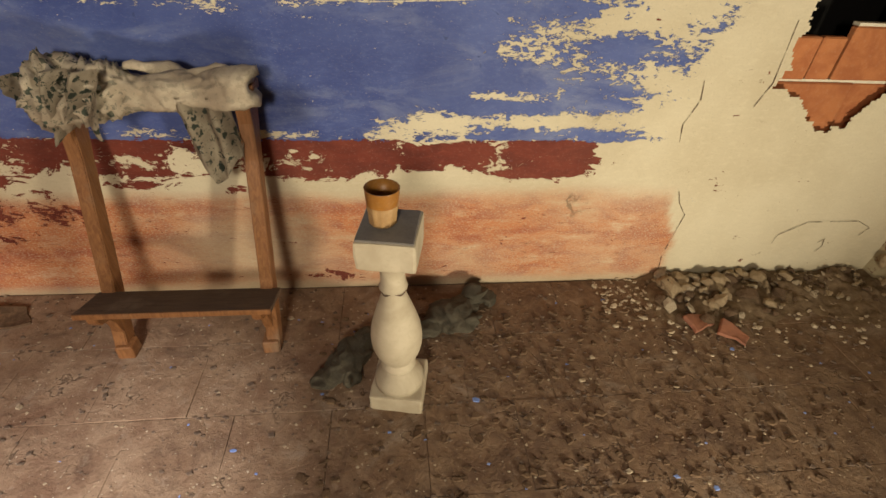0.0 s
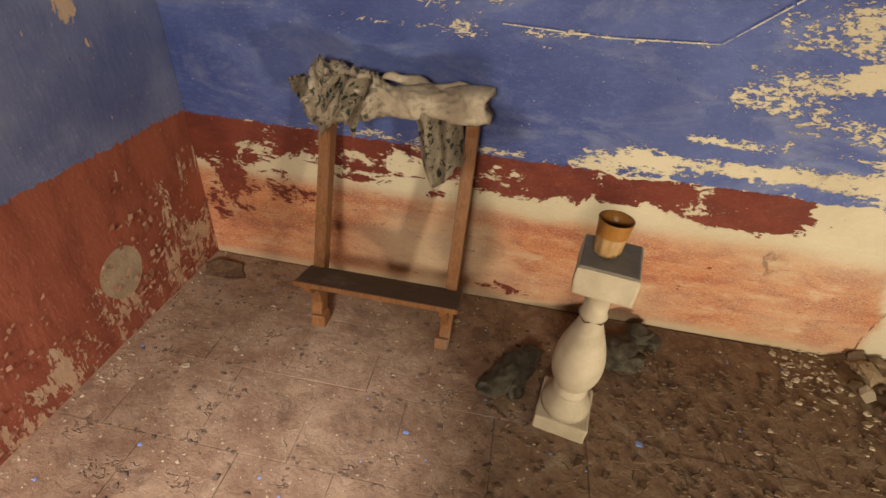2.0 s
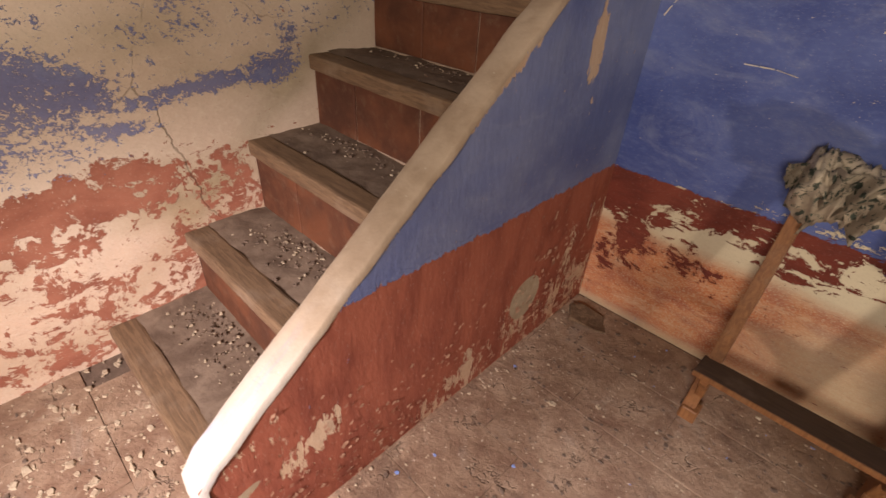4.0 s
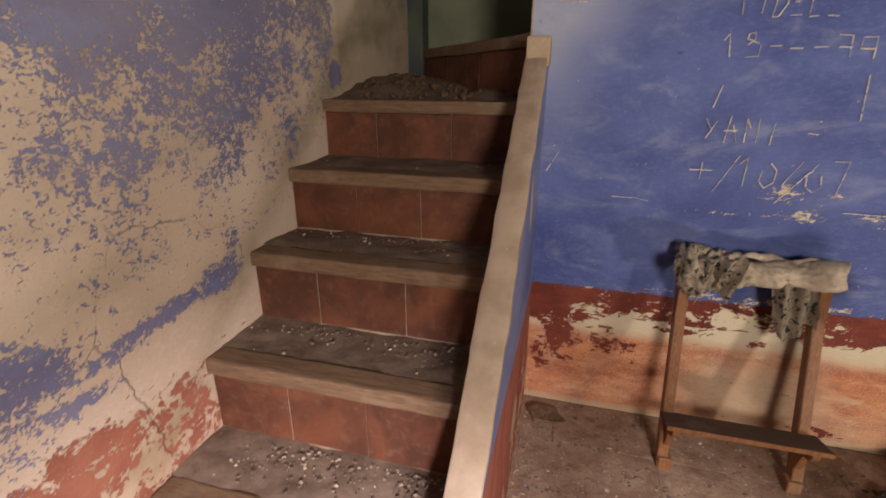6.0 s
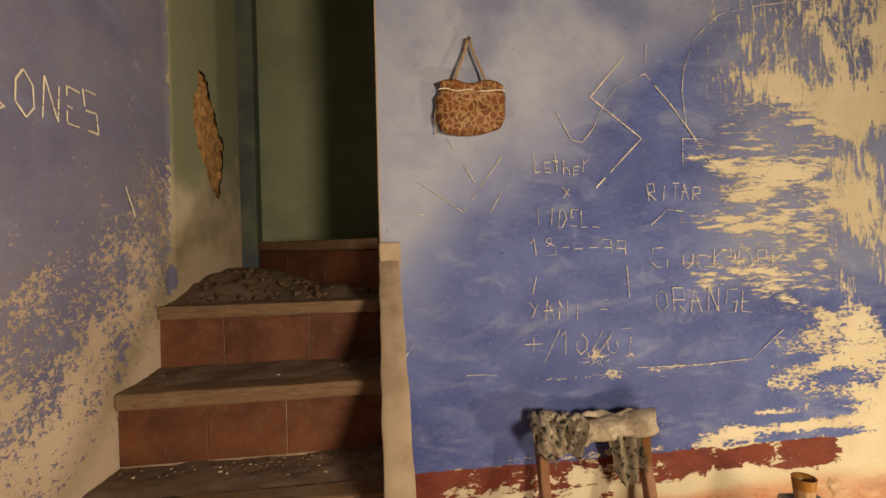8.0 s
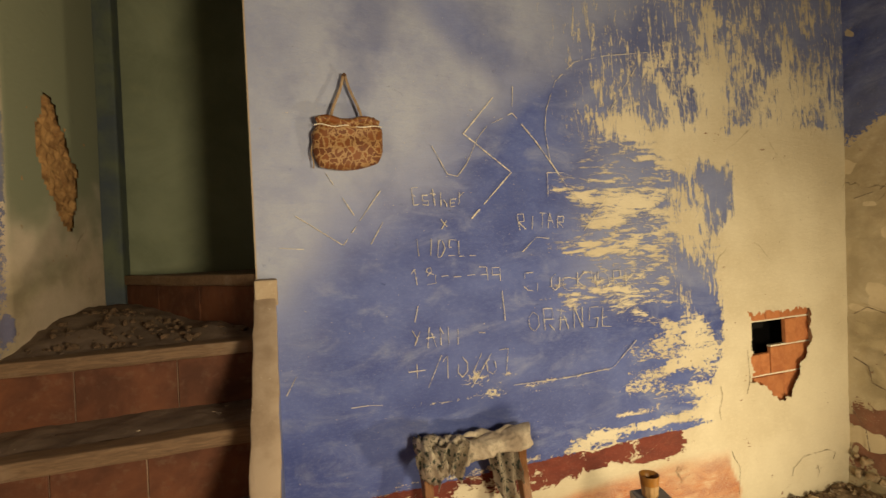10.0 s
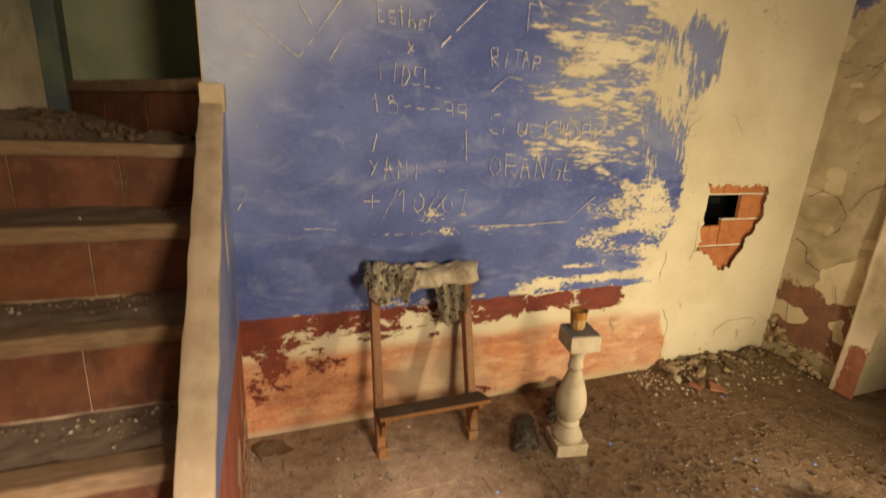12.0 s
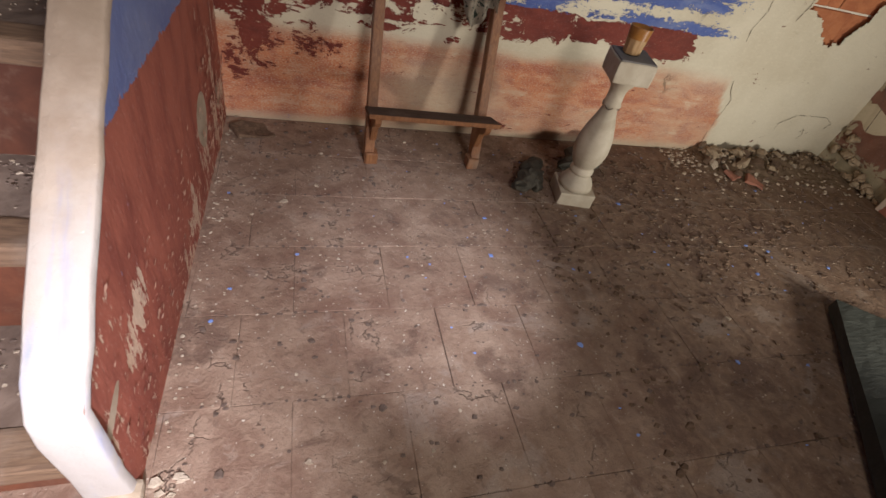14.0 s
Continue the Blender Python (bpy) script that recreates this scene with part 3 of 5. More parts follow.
for i, b in enumerate(((HOLE[1], EX + 0.3, 0.004, 0.2, -0.12, H), (HOLE[0], HOLE[1], 0.004, 0.2, -0.12, HOLE[2]), (HOLE[0], HOLE[1], 0.004, 0.2, HOLE[3], H))):
    part("wall_core", box(*b), M_PLAIN, wall_n)


def north_place(x, z):
    dip = hole_edge(x, z)
    lip = 0.014 * max(0.0, 1 - abs(dip) / 0.03)
    return (x, 0.0 + 0.003 * noise.noise(Vector((x * 1.3, z * 1.3, 7))) - 0.25 * lip, z)


xs = np.concatenate([np.linspace(-0.07, 2.58, 134), np.linspace(2.60, 3.20, 76)[0:], np.linspace(3.22, EX + 0.28, 26)])
zs = np.concatenate([np.linspace(-0.02, 0.56, 30), np.linspace(0.58, 1.24, 83), np.linspace(1.26, H, 116)])
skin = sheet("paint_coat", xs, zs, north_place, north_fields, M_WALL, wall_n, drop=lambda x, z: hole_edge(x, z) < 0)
# the raw end of the wall beside the stairs
part("wall_end", box(-0.076, -0.07, 0.0, 0.2, 1.3, H, 0), M_CAPTAN, wall_n, "rough unpainted plaster edge")

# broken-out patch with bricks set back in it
# black sheet behind the bricks paints in the cavity's shade
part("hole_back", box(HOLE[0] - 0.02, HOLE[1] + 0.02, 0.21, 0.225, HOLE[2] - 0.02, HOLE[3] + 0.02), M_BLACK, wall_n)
for course, (z0, z1, ends) in enumerate(((0.60, 0.795, (2.60, 2.93, 3.20)), (0.803, 0.932, (2.60, 2.74, 2.83)), (0.803, 0.965, (2.832, 3.20)), (0.973, 1.128, (2.965, 3.07, 3.20)), (1.136, 1.26, (2.60, 2.80, 2.93, 3.20)))):
    for a, b in zip(ends, ends[1:]):
        part("brick", box(a + 0.004, b - 0.004, 0.030 + 0.006 * math.sin(a * 31), 0.058, z0, z1, 0.005, 1), M_BRICK, wall_n)
part("mortar_bed", box(2.60, 3.2, 0.034, 0.06, 0.794, 0.804), M_SCRATCH, wall_n)
part("mortar_bed", box(2.84, 3.2, 0.034, 0.06, 0.964, 0.974), M_SCRATCH, wall_n)
part("mortar_bed", box(2.60, 3.2, 0.034, 0.06, 1.127, 1.137), M_SCRATCH, wall_n)

# ---------------------------------------------------------------- stair-side wall


def west_fields(y, z):
    n = len(y)
    c1, c2 = cover(y, z, 1.3, 1.4), cover(y * 0.7, z * 1.5, 4.4, 3.5)
    stair = 0.12 + 0.9 * np.clip(y + 1.5, 0, 2)
    # green limewash up in the stair well
    well = sstep(0.03, 0.06, y)
    edge = 1.36 + 0.30 * sstep(-0.6, 0.0, y) + 0.10 * c1
    blue = 0.56 * sstep(edge - 0.42, edge + 0.10, z + 0.08 * c2) + 0.38 * sstep(edge + 0.0, edge + 0.40, z + 0.1 * c1)
    blue = np.maximum(blue, 0.64 * blob(y, z, -1.72, 0.82, 0.42, 0.17, 0.5, -8))
    for cu, cv, ru, rv, amt, turn in ((-1.42, 0.88, 0.16, 0.09, 0.75, -15), (-1.30, 0.74, 0.12, 0.025, 0.65, 0), (-1.10, 0.82, 0.26, 0.03, 0.72, 8), (-0.80, 0.86, 0.12, 0.06, 0.66, 10), (-0.74, 1.0, 0.05, 0.14, 0.5, 0),
                                      (-1.22, 1.28, 0.10, 0.05, 0.62, 20), (-0.95, 1.36, 0.16, 0.06, 0.62, 10), (-0.75, 1.40, 0.06, 0.08, 0.65, 0), (-0.35, 1.22, 0.05, 0.10, 0.6, 0), (-1.55, 1.02, 0.2, 0.03, 0.5, 0)):
        blue = np.maximum(blue, amt * blob(y, z, cu, cv, ru, rv, 0.6, turn))
    blue = (blue + 0.10 * c2 * sstep(0.05, 0.3, blue)) * (1 - well)
    blue = np.maximum(blue, 0.9 * blob(y, z, 0.03, 1.45, 0.05, 0.06, 0.3))
    band = sstep(0.72, 1.0, z) * sstep(edge + 0.1, edge - 0.1, z)
    blue = np.maximum(blue, (0.26 + 0.20 * c1 + 0.12 * c2 + 0.12 * sstep(edge - 0.4, edge - 0.1, z)) * band * (1 - well))
    redtop = 0.56 + 0.05 * c1 + 0.10 * blob(y, z, -1.2, 0.55, 0.35, 0.2, 0.6)
    red = (0.44 + 0.26 * c1 + 0.12 * c2) * (1 - sstep(redtop - 0.04, redtop + 0.03, z))
    red = np.maximum(red, 0.42 * blob(y, z, -1.05, 0.60, 0.26, 0.06, 0.8))
    red -= 0.5 * blob(y, z, -1.35, 0.38, 0.16, 0.08, 0.6) + 0.4 * blob(y, z, -1.75, 0.35, 0.15, 0.1, 0.6)
    grey = 0.55 * blob(y, z, -1.22, 0.52, 0.22, 0.09, 0.6) + 0.55 * np.clip(c2 + 0.1, 0, 1) + 0.4 * np.clip(c1, 0, 1) * sstep(0.9, 1.2, z) + 0.7 * sstep(0.0, 0.06, y) * sstep(1.9, 1.6, z) * 0.4
    # plaster duller close to the stair line
    grey += 0.35 * sstep(0.12, 0.0, np.abs(z - stair)) * (y < 0)
    pale = 0.55 + 0.35 * c1 + 0.2 * sstep(1.3, 1.6, z)
    d = fill(n, blue=blue, red=red * (1 - well), wash=0.25 * sstep(0.7, 0.3, z), pale=pale, grey=grey)
    d["green"] = well * sstep(1.62, 1.95, z + 0.25 * c1 + 0.12 * c2)
    return d


def add_green(mat):
    """A green limewash over the lot, where the attribute green says."""
    t = mat.node_tree
    src = t.nodes["Principled BSDF"].inputs["Base Color"].links[0].from_socket
    a = t.nodes.new("ShaderNodeAttribute")
    a.attribute_name = "green"
    m = t.nodes.new("ShaderNodeMix")
    m.data_type = "RGBA"
    t.links.new(a.outputs["Fac"], m.inputs[0])
    t.links.new(src, m.inputs[6])
    m.inputs[7].default_value = (0.235, 0.25, 0.165, 1)
    t.links.new(m.outputs[2], t.nodes["Principled BSDF"].inputs["Base Color"])


add_green(M_SIDE)
wall_w = part("wall_west", box(WX - 0.25, WX - 0.06, SY, 1.6, -0.12, H), M_PLAIN)
tagged(wall_w, "peeling grey-blue over cream plaster wall along the stairs", "wall", kind="structure")


def scar(y, z):
    """Below 0 inside the tall scar in the stair well's plaster."""
    if abs(z - 2.12) > 0.30:
        return 1.0
    w = 0.21 * max(0.0, 1 - abs((z - 2.12) / 0.30)) ** 0.7
    return abs(y - (0.47 + (2.15 - z) * 0.32)) - w + 0.04 * noise.noise(Vector((y * 14, z * 14, 1)))


ys = np.concatenate([np.linspace(SY, -2.05, 30), np.linspace(-2.02, 0.98, 151)])
zs = np.linspace(-0.02, H, 180)
sheet("paint_coat", ys, zs, lambda y, z: (WX + 0.005 * noise.noise(Vector((y * 1.6, z * 1.6, 4))) + 0.010 * sstep(0.02, 0.06, y), y, z), west_fields, M_SIDE, wall_w,
      drop=lambda y, z: scar(y, z) < 0)
core = bmesh.new()
bmesh.ops.create_grid(core, x_segments=40, y_segments=40, size=0.5, matrix=Matrix.Translation((WX - 0.004, 0.52, 2.1)) @ pose(0, 0, 0, 0, 90, 0) @ Matrix.Diagonal((0.9, 0.75, 1, 1)))
for v in core.verts:
    v.co.x += 0.004 + 0.03 * noise.fractal(Vector((v.co.y * 15, v.co.z * 15, 2)), 0.7, 2, 4) - 0.012
part("scar_core", core, M_CORE, wall_w, "broken brown rubble core of the wall")

# ---------------------------------------------------------------- door-side wall


def east_fields(y, z):
    n = len(y)
    c1, c2 = cover(y, z, 7.3, 1.8), cover(y, z, 2.4, 4.0)
    red = 0.55 * (1 - sstep(0.50, 0.64, z + 0.08 * c1)) + 0.5 * blob(y, z, -0.24, 0.33, 0.17, 0.16, 0.5) - 0.25 * np.clip(c2, 0, 1) - 0.5 * sstep(0.2, 0.05, z)
    grey = 0.75 * blob(y, z, -0.16, 1.0, 0.14, 0.14, 0.3) + 0.8 * blob(y, z, -0.25, 0.72, 0.16, 0.12, 0.5) + 0.75 * sstep(2.35, 2.2, z) * (0.6 + 0.6 * c1) + 0.4 * sstep(0.25, 0.05, z)
    blue = 0.96 * sstep(2.25, 2.45, z + 0.10 * c1 + 0.6 * (y + 0.3))
    blue = np.maximum(blue, 0.7 * blob(y, z, -0.55, 1.95, 0.08, 0.12, 0.5))
    return fill(n, blue=blue, red=red, pale=np.full(n, 0.12), grey=grey)


def lean(z):
    return EX + 0.045 * z


wall_e = empty("wall_east", label="stained cream plaster wall with a dark doorway", category="wall", kind="structure")


def leaning(bm):
    for v in bm.verts:
        v.co.x += 0.045 * v.co.z
    return bm


part("wall_core", leaning(box(EX + 0.004, EX + 0.5, -0.50, 0.004, -0.12, H)), M_PLAIN, wall_e)
part("wall_core", leaning(box(EX - 0.06, EX + 0.5, SY, -1.55, -0.12, H)), M_PLAIN, wall_e)
part("wall_core", leaning(box(EX - 0.06, EX + 0.5, -1.55, -0.62, 2.05, H)), M_PLAIN, wall_e)
sheet("paint_coat", np.linspace(-0.50, 0.0, 36), np.linspace(-0.02, H, 190),
      lambda y, z: (lean(z) - 0.02 * sstep(0.3, 0.0, z) + 0.012 * noise.fractal(Vector((y * 4, z * 4, 9)), 0.8, 2, 3), y, z), east_fields, M_EAST, wall_e)


def jamb_fields(y, z):
    n = len(y)
    c1, c2 = cover(y, z, 1.9, 2.5), cover(y, z, 6.4, 6.0)
    red = 0.80 * (1 - sstep(0.28, 0.36, z + 0.08 * c1)) * sstep(-0.53, -0.55, y) - 0.2 * np.clip(c2, 0, 1)
    grey = 0.75 * (1 - sstep(0.85, 1.0, z + 0.2 * c1)) * sstep(0.3, 0.5, z) * sstep(-0.50, -0.54, y) + 0.2 * np.clip(c1, 0, 1)
    return fill(n, red=red, grey=grey, blue=np.zeros(n))


def jamb_place(y, z):
    r = 0.03 * (1 - sstep(0.0, 0.5, z))
    a = sstep(-0.475, -0.51, y)
    return (lean(z) - 0.075 * a - r * a + 0.008 * noise.fractal(Vector((y * 9, z * 7, 2)), 0.8, 2, 3), y, z)


part("door_jamb", leaning(box(EX - 0.06, EX + 0.5, -0.62, -0.50, -0.12, H)), M_PLAIN, wall_e)
sheet("paint_coat", np.linspace(-0.64, -0.47, 18), np.linspace(-0.02, H, 170), jamb_place, jamb_fields, M_SIDE, wall_e)
# black panel in place of the unlit passage past the doorway
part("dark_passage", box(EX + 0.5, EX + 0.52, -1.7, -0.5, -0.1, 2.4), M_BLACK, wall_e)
# crumbled plaster lip in the corner
lip = bmesh.new()
crng = random.Random(77)
for k in range(34):
    t = crng.random()
    hgt = 0.30 * (1 - t) ** 1.5
    r = crng.uniform(0.014, 0.036) * (1.1 - 0.5 * t)
    bmesh.ops.create_icosphere(lip, subdivisions=2, radius=1, matrix=pose(3.43 - 0.05 * t + 0.02 * crng.random(), -0.02 - 0.46 * t, hgt * crng.random() + 0.01, crng.uniform(0, 90), crng.uniform(0, 90), crng.uniform(0, 90)) @ Matrix.Diagonal((r, r * 0.8, r * 0.9, 1)))
shake(lip, 0.02, 22)
tagged(part("corner_rubble", lip, M_STONE), "crumbled heap of plaster and stone in the corner", "rubble", kind="stuff")

# ---------------------------------------------------------------- closing walls, ceiling, floor
# unseen wall and ceiling close the room; their dark colour holds down the fill
tagged(part("wall_south", box(WX - 0.25, EX + 0.6, SY - 0.2, SY, -0.12, H), M_UNSEEN_DARK), "plain plaster wall out of view, darkened to cut bounced light", "wall", kind="structure")
tagged(part("ceiling", box(WX - 0.25, EX + 0.6, SY - 0.2, 1.8, H, H + 0.15), M_UNSEEN_DARK), "plain plaster ceiling out of view, darkened to cut bounced light", "ceiling", kind="structure")
well = part("wall_stairwell", box(WX - 0.25, 2.0, 1.12, 1.3, 0.9, H), M_GREEN)
tagged(well, "dim green limewashed wall of the stair well", "wall", kind="structure")
part("pier", box(WX, WX + 0.10, 0.98, 1.12, 0.9, H, 0.012, 2, 0.006), m_simple("stained_blue_green", (0.10, 0.12, 0.075), (0.055, 0.07, 0.085), 0.9, 4, 0.004), well)
part("turn_wall", box(-0.07, 0.08, 0.2, 0.34, 1.3, H), M_GREEN, well)
part("far_side", box(1.85, 2.0, 0.2, 1.12, 0.9, H), M_GREEN, well)

floor = part("floor", box(WX - 0.25, EX + 0.6, SY - 0.2, 0.2, -0.16, -0.0045), M_MORTAR)
tagged(floor, "dusty worn clay tile floor with crumbs and dirt", "floor", kind="structure")

# ---------------------------------------------------------------- stairs
STEPS = ((-1.50, 0.115), (-1.20, 0.365), (-0.93, 0.63), (-0.66, 0.882), (-0.385, 1.118), (-0.09, 1.354), (0.26, 1.60))
M_GROUT = m_simple("pale_grout", (0.36, 0.265, 0.19), (0.25, 0.18, 0.125), 0.95, 20, 0.002)
stairs = empty("stairs", (0, 0, 0), "steep old stairs with wooden nosings and red clay risers", "stairs", kind="structure")
XL, XR = WX, -0.076


def mound(x, y):
    """How high broken plaster lies on the winding step, against the wall."""
    return float(0.065 * sstep(-0.03, 0.5, y) * sstep(-0.30, -0.80, x) + 0.02 * sstep(0.0, 0.2, y))


for i, (y, z) in enumerate(STEPS[:6]):
    y1 = STEPS[i + 1][0] if i < 5 else 1.09
    z0 = STEPS[i - 1][1] if i else -0.02
    xl, xr = XL, XR
    nose = box(xl + 0.002, xr, y - 0.012, y + 0.075, z - 0.052, z, 0.010, 2, 0.0)
    bmesh.ops.subdivide_edges(nose, edges=[e for e in nose.edges if abs((e.verts[0].co - e.verts[1].co).x) > 0.3], cuts=14)
    shake(nose, 0.0035, 8, i)
    part("nosing", nose, M_NOSE, stairs, "worn wooden nosing")
    tread = bmesh.new()
    bmesh.ops.create_grid(tread, x_segments=46, y_segments=18, size=0.5, matrix=Matrix.Translation(((xl + xr) / 2, (y + 0.07 + y1 + 0.03) / 2, z)) @ Matrix.Diagonal((xr - xl, y1 - y - 0.04, 1, 1)))
    for v in tread.verts:
        v.co.z += -0.004 + 0.007 * noise.fractal(v.co * 7, 0.8, 2, 4) + 0.02 * max(0, noise.noise(v.co * 2.3)) * min(1, (v.co.y - y) / 0.15)
    if i == 5:
        for v in tread.verts:
            v.co.z += mound(v.co.x, v.co.y) + 0.02 * sstep(0.0, 0.12, v.co.y) * max(0.0, 0.4 + noise.noise(v.co * 9))
    part("tread", tread, M_TREAD, stairs, "dust-covered tread", True)
    part("riser_bed", box(xl, xr, y + 0.0155, y + 0.05, z0 - 0.03, z - 0.05), M_GROUT, stairs)
    cuts_x = [xl + 0.002] + [xl + (XR - xl) * f + 0.02 * math.sin(i * 3 + 9 * f) for f in (0.30, 0.64)] + [xr]
    for a, b in zip(cuts_x, cuts_x[1:]):
        part("riser_tile", box(a + 0.0014, b - 0.0014, y + 0.010 + 0.002 * math.sin(a * 40 + i), y + 0.022, z0 + 0.0, z - 0.052, 0.003), M_RISER, stairs)
# solid mass under the flight
part("stair_mass", prism([(-1.42, -0.1), (-1.42, 0.02), (-1.16, 0.04), (-0.05, 1.06), (0.30, 1.26), (1.12, 1.30), (1.12, -0.1)], (XL, XR), "x"), M_MORTAR, stairs)
# the last step winds: its front runs aslant from the wall's end to the far corner
WA, WB, WZ = Vector((-0.070, 0.03, 0)), Vector((-0.80, 1.00, 0)), STEPS[6][1]
WL = (WB - WA).length
ASLANT = Matrix.Translation(WB) @ Matrix.Rotation(math.atan2(WA.y - WB.y, WA.x - WB.x), 4, "Z")
nose = box(-0.06, WL - 0.004, -0.012, 0.075, WZ - 0.052, WZ, 0.010, 2)
bmesh.ops.subdivide_edges(nose, edges=[e for e in nose.edges if abs((e.verts[0].co - e.verts[1].co).x) > 0.3], cuts=16)
shake(nose, 0.005, 7, 6)
nose.transform(ASLANT)
part("nosing", nose, M_NOSE, stairs, "worn wooden nosing")
for a, b in ((-0.06, 0.34), (0.343, 0.74), (0.743, WL - 0.006)):
    tile = box(a, b, 0.008, 0.022, STEPS[5][1] - 0.02, WZ - 0.052, 0.003)
    tile.transform(ASLANT)
    part("riser_tile", tile, M_RISER, stairs)
deck = bmesh.new()
outline = [(-0.072, 0.085), (-0.80, 1.03), (-0.80, 1.115), (1.85, 1.115), (1.85, 0.205), (-0.072, 0.205)]
face = deck.faces.new([deck.verts.new((a, b, WZ - 0.004)) for a, b in outline])
under = bmesh.ops.extrude_face_region(deck, geom=[face])
for v in under["geom"]:
    if isinstance(v, bmesh.types.BMVert):
        v.co.z -= 0.4
bmesh.ops.recalc_face_normals(deck, faces=deck.faces)
part("landing", deck, M_TREAD, stairs, "dusty landing behind the winding step")

# ---------------------------------------------------------------- parapet beside the stairs
PEND, PLOW, PTOP = -1.54, 0.35, 1.565


def para_top(y):
    return PLOW + (PTOP - PLOW) * (y - PEND) / (-0.03 - PEND)


def para_fields(y, z):
    n = len(y)
    c1, c2 = cover(y * 0.7 + z * 0.4, z - 0.3 * y, 3.1, 2.2), cover(y, z, 9.4, 5.0)
    top = 0.60
    red = (1.01 - 0.12 * np.clip(c1, 0, 1)) * (1 - sstep(top + 0.004, top + 0.024, z))
    low = 0.10 + 0.10 * sstep(-0.4, 0.0, y)
    red -= 0.50 * sstep(low + 0.10, low - 0.02, z + 0.05 * c1) * sstep(-0.95, -0.3, y)
    yw, zw = y + 0.07 * c2, z + 0.08 * c1 + 0.03 * c2
    red -= 0.16 * blob(yw + 0.05 * c1, zw, -0.34, 0.25, 0.03, 0.13, 0.95, 35) + 0.40 * blob(yw, zw, -0.16, 0.22, 0.07, 0.14, 0.9, 30) + 0.42 * blob(yw, zw, -0.52, 0.14, 0.05, 0.09, 0.9, 25) + 0.50 * blob(yw, zw, -0.10, 0.42, 0.10, 0.07, 0.8) + 0.60 * blob(yw, zw, -0.33, 0.54, 0.02, 0.03, 0.5)
    red -= 0.50 * sstep(-1.18, -1.48, y + 0.08 * c1) * (0.45 + 0.6 * np.clip(c2 + 0.4, 0, 1)) + 0.55 * blob(yw, zw, -0.85, 0.06, 0.18, 0.08, 0.8) + 0.45 * blob(yw, zw, -1.25, 0.28, 0.12, 0.05, 0.9, 30)
    d = para_top(y) - z
    blue = 0.98 * sstep(top - 0.012, top + 0.012, z) - 0.75 * sstep(0.045, 0.0, d + 0.02 * c2) - 0.9 * blob(y, z, -0.33, 1.02, 0.035, 0.09, 0.6) - 0.5 * blob(y, z, -0.30, 0.88, 0.015, 0.04, 0.6)
    return fill(n, red=red, blue=blue, pale=0.35 + 0.3 * c1, wash=0.25 * sstep(0.2, 0.0, z), grey=0.25 * sstep(0.03, 0, d))


parapet = part("parapet", prism([(PEND + 0.008, -0.05), (PEND - 0.004, PLOW - 0.03), (PEND + 0.02, PLOW - 0.005), (-0.03, PTOP), (0.02, PTOP), (0.02, -0.05)], (XR + 0.004, -0.006), "x"), M_CAPTAN)
tagged(parapet, "low sloping plastered parapet wall beside the stairs", "parapet", kind="structure")
us, vs = np.linspace(0, 1, 150), np.linspace(0, 1, 170)


def para_point(u, v):
    y = PEND - 0.002 + u * (0.0 - PEND)
    return (-0.003 + 0.006 * noise.noise(Vector((y * 2.2, v * 2.5, 1))), y, -0.02 + v * (para_top(min(y, -0.03)) - 0.006 + 0.02))


def para_uv(u, v):
    y = PEND + u * (0.0 - PEND)
    return para_fields(y, -0.02 + v * (para_top(np.minimum(y, -0.03)) + 0.014))


sheet("paint_coat", us, vs, para_point, para_uv, M_PARA, parapet)
# rounded render coping along the slope and down the end
cop = bmesh.new()
path = [(PEND + 0.004, -0.02), (PEND - 0.004, 0.12), (PEND - 0.008, 0.26), (PEND - 0.002, PLOW - 0.02)] + [(PEND + 0.03 + (-0.06 - PEND) * k / 40, para_top(PEND + 0.03 + (-0.06 - PEND) * k / 40) + 0.004) for k in range(41)]
rows = []
for k, (y, z) in enumerate(path):
    a, b = path[max(k - 1, 0)], path[min(k + 1, len(path) - 1)]
    t = Vector((0, b[0] - a[0], b[1] - a[1])).normalized()
    nrm = Vector((0, -t.z, t.y))
    sect = [(-0.080, -0.03), (-0.080, 0.001), (-0.076, 0.005), (-0.055, 0.006), (-0.03, 0.006), (-0.003, 0.005), (0.001, 0.001), (0.001, -0.022)]
    rows.append([cop.verts.new(Vector((sx, y, z)) + nrm * (sn * 0.8) + noise.noise_vector(Vector((sx * 14, y * 11, z * 11))) * 0.005) for sx, sn in sect])
for a, b in zip(rows, rows[1:]):
    for i in range(7):
        cop.faces.new((a[i], a[i + 1], b[i + 1], b[i]))
bmesh.ops.recalc_face_normals(cop, faces=cop.faces)


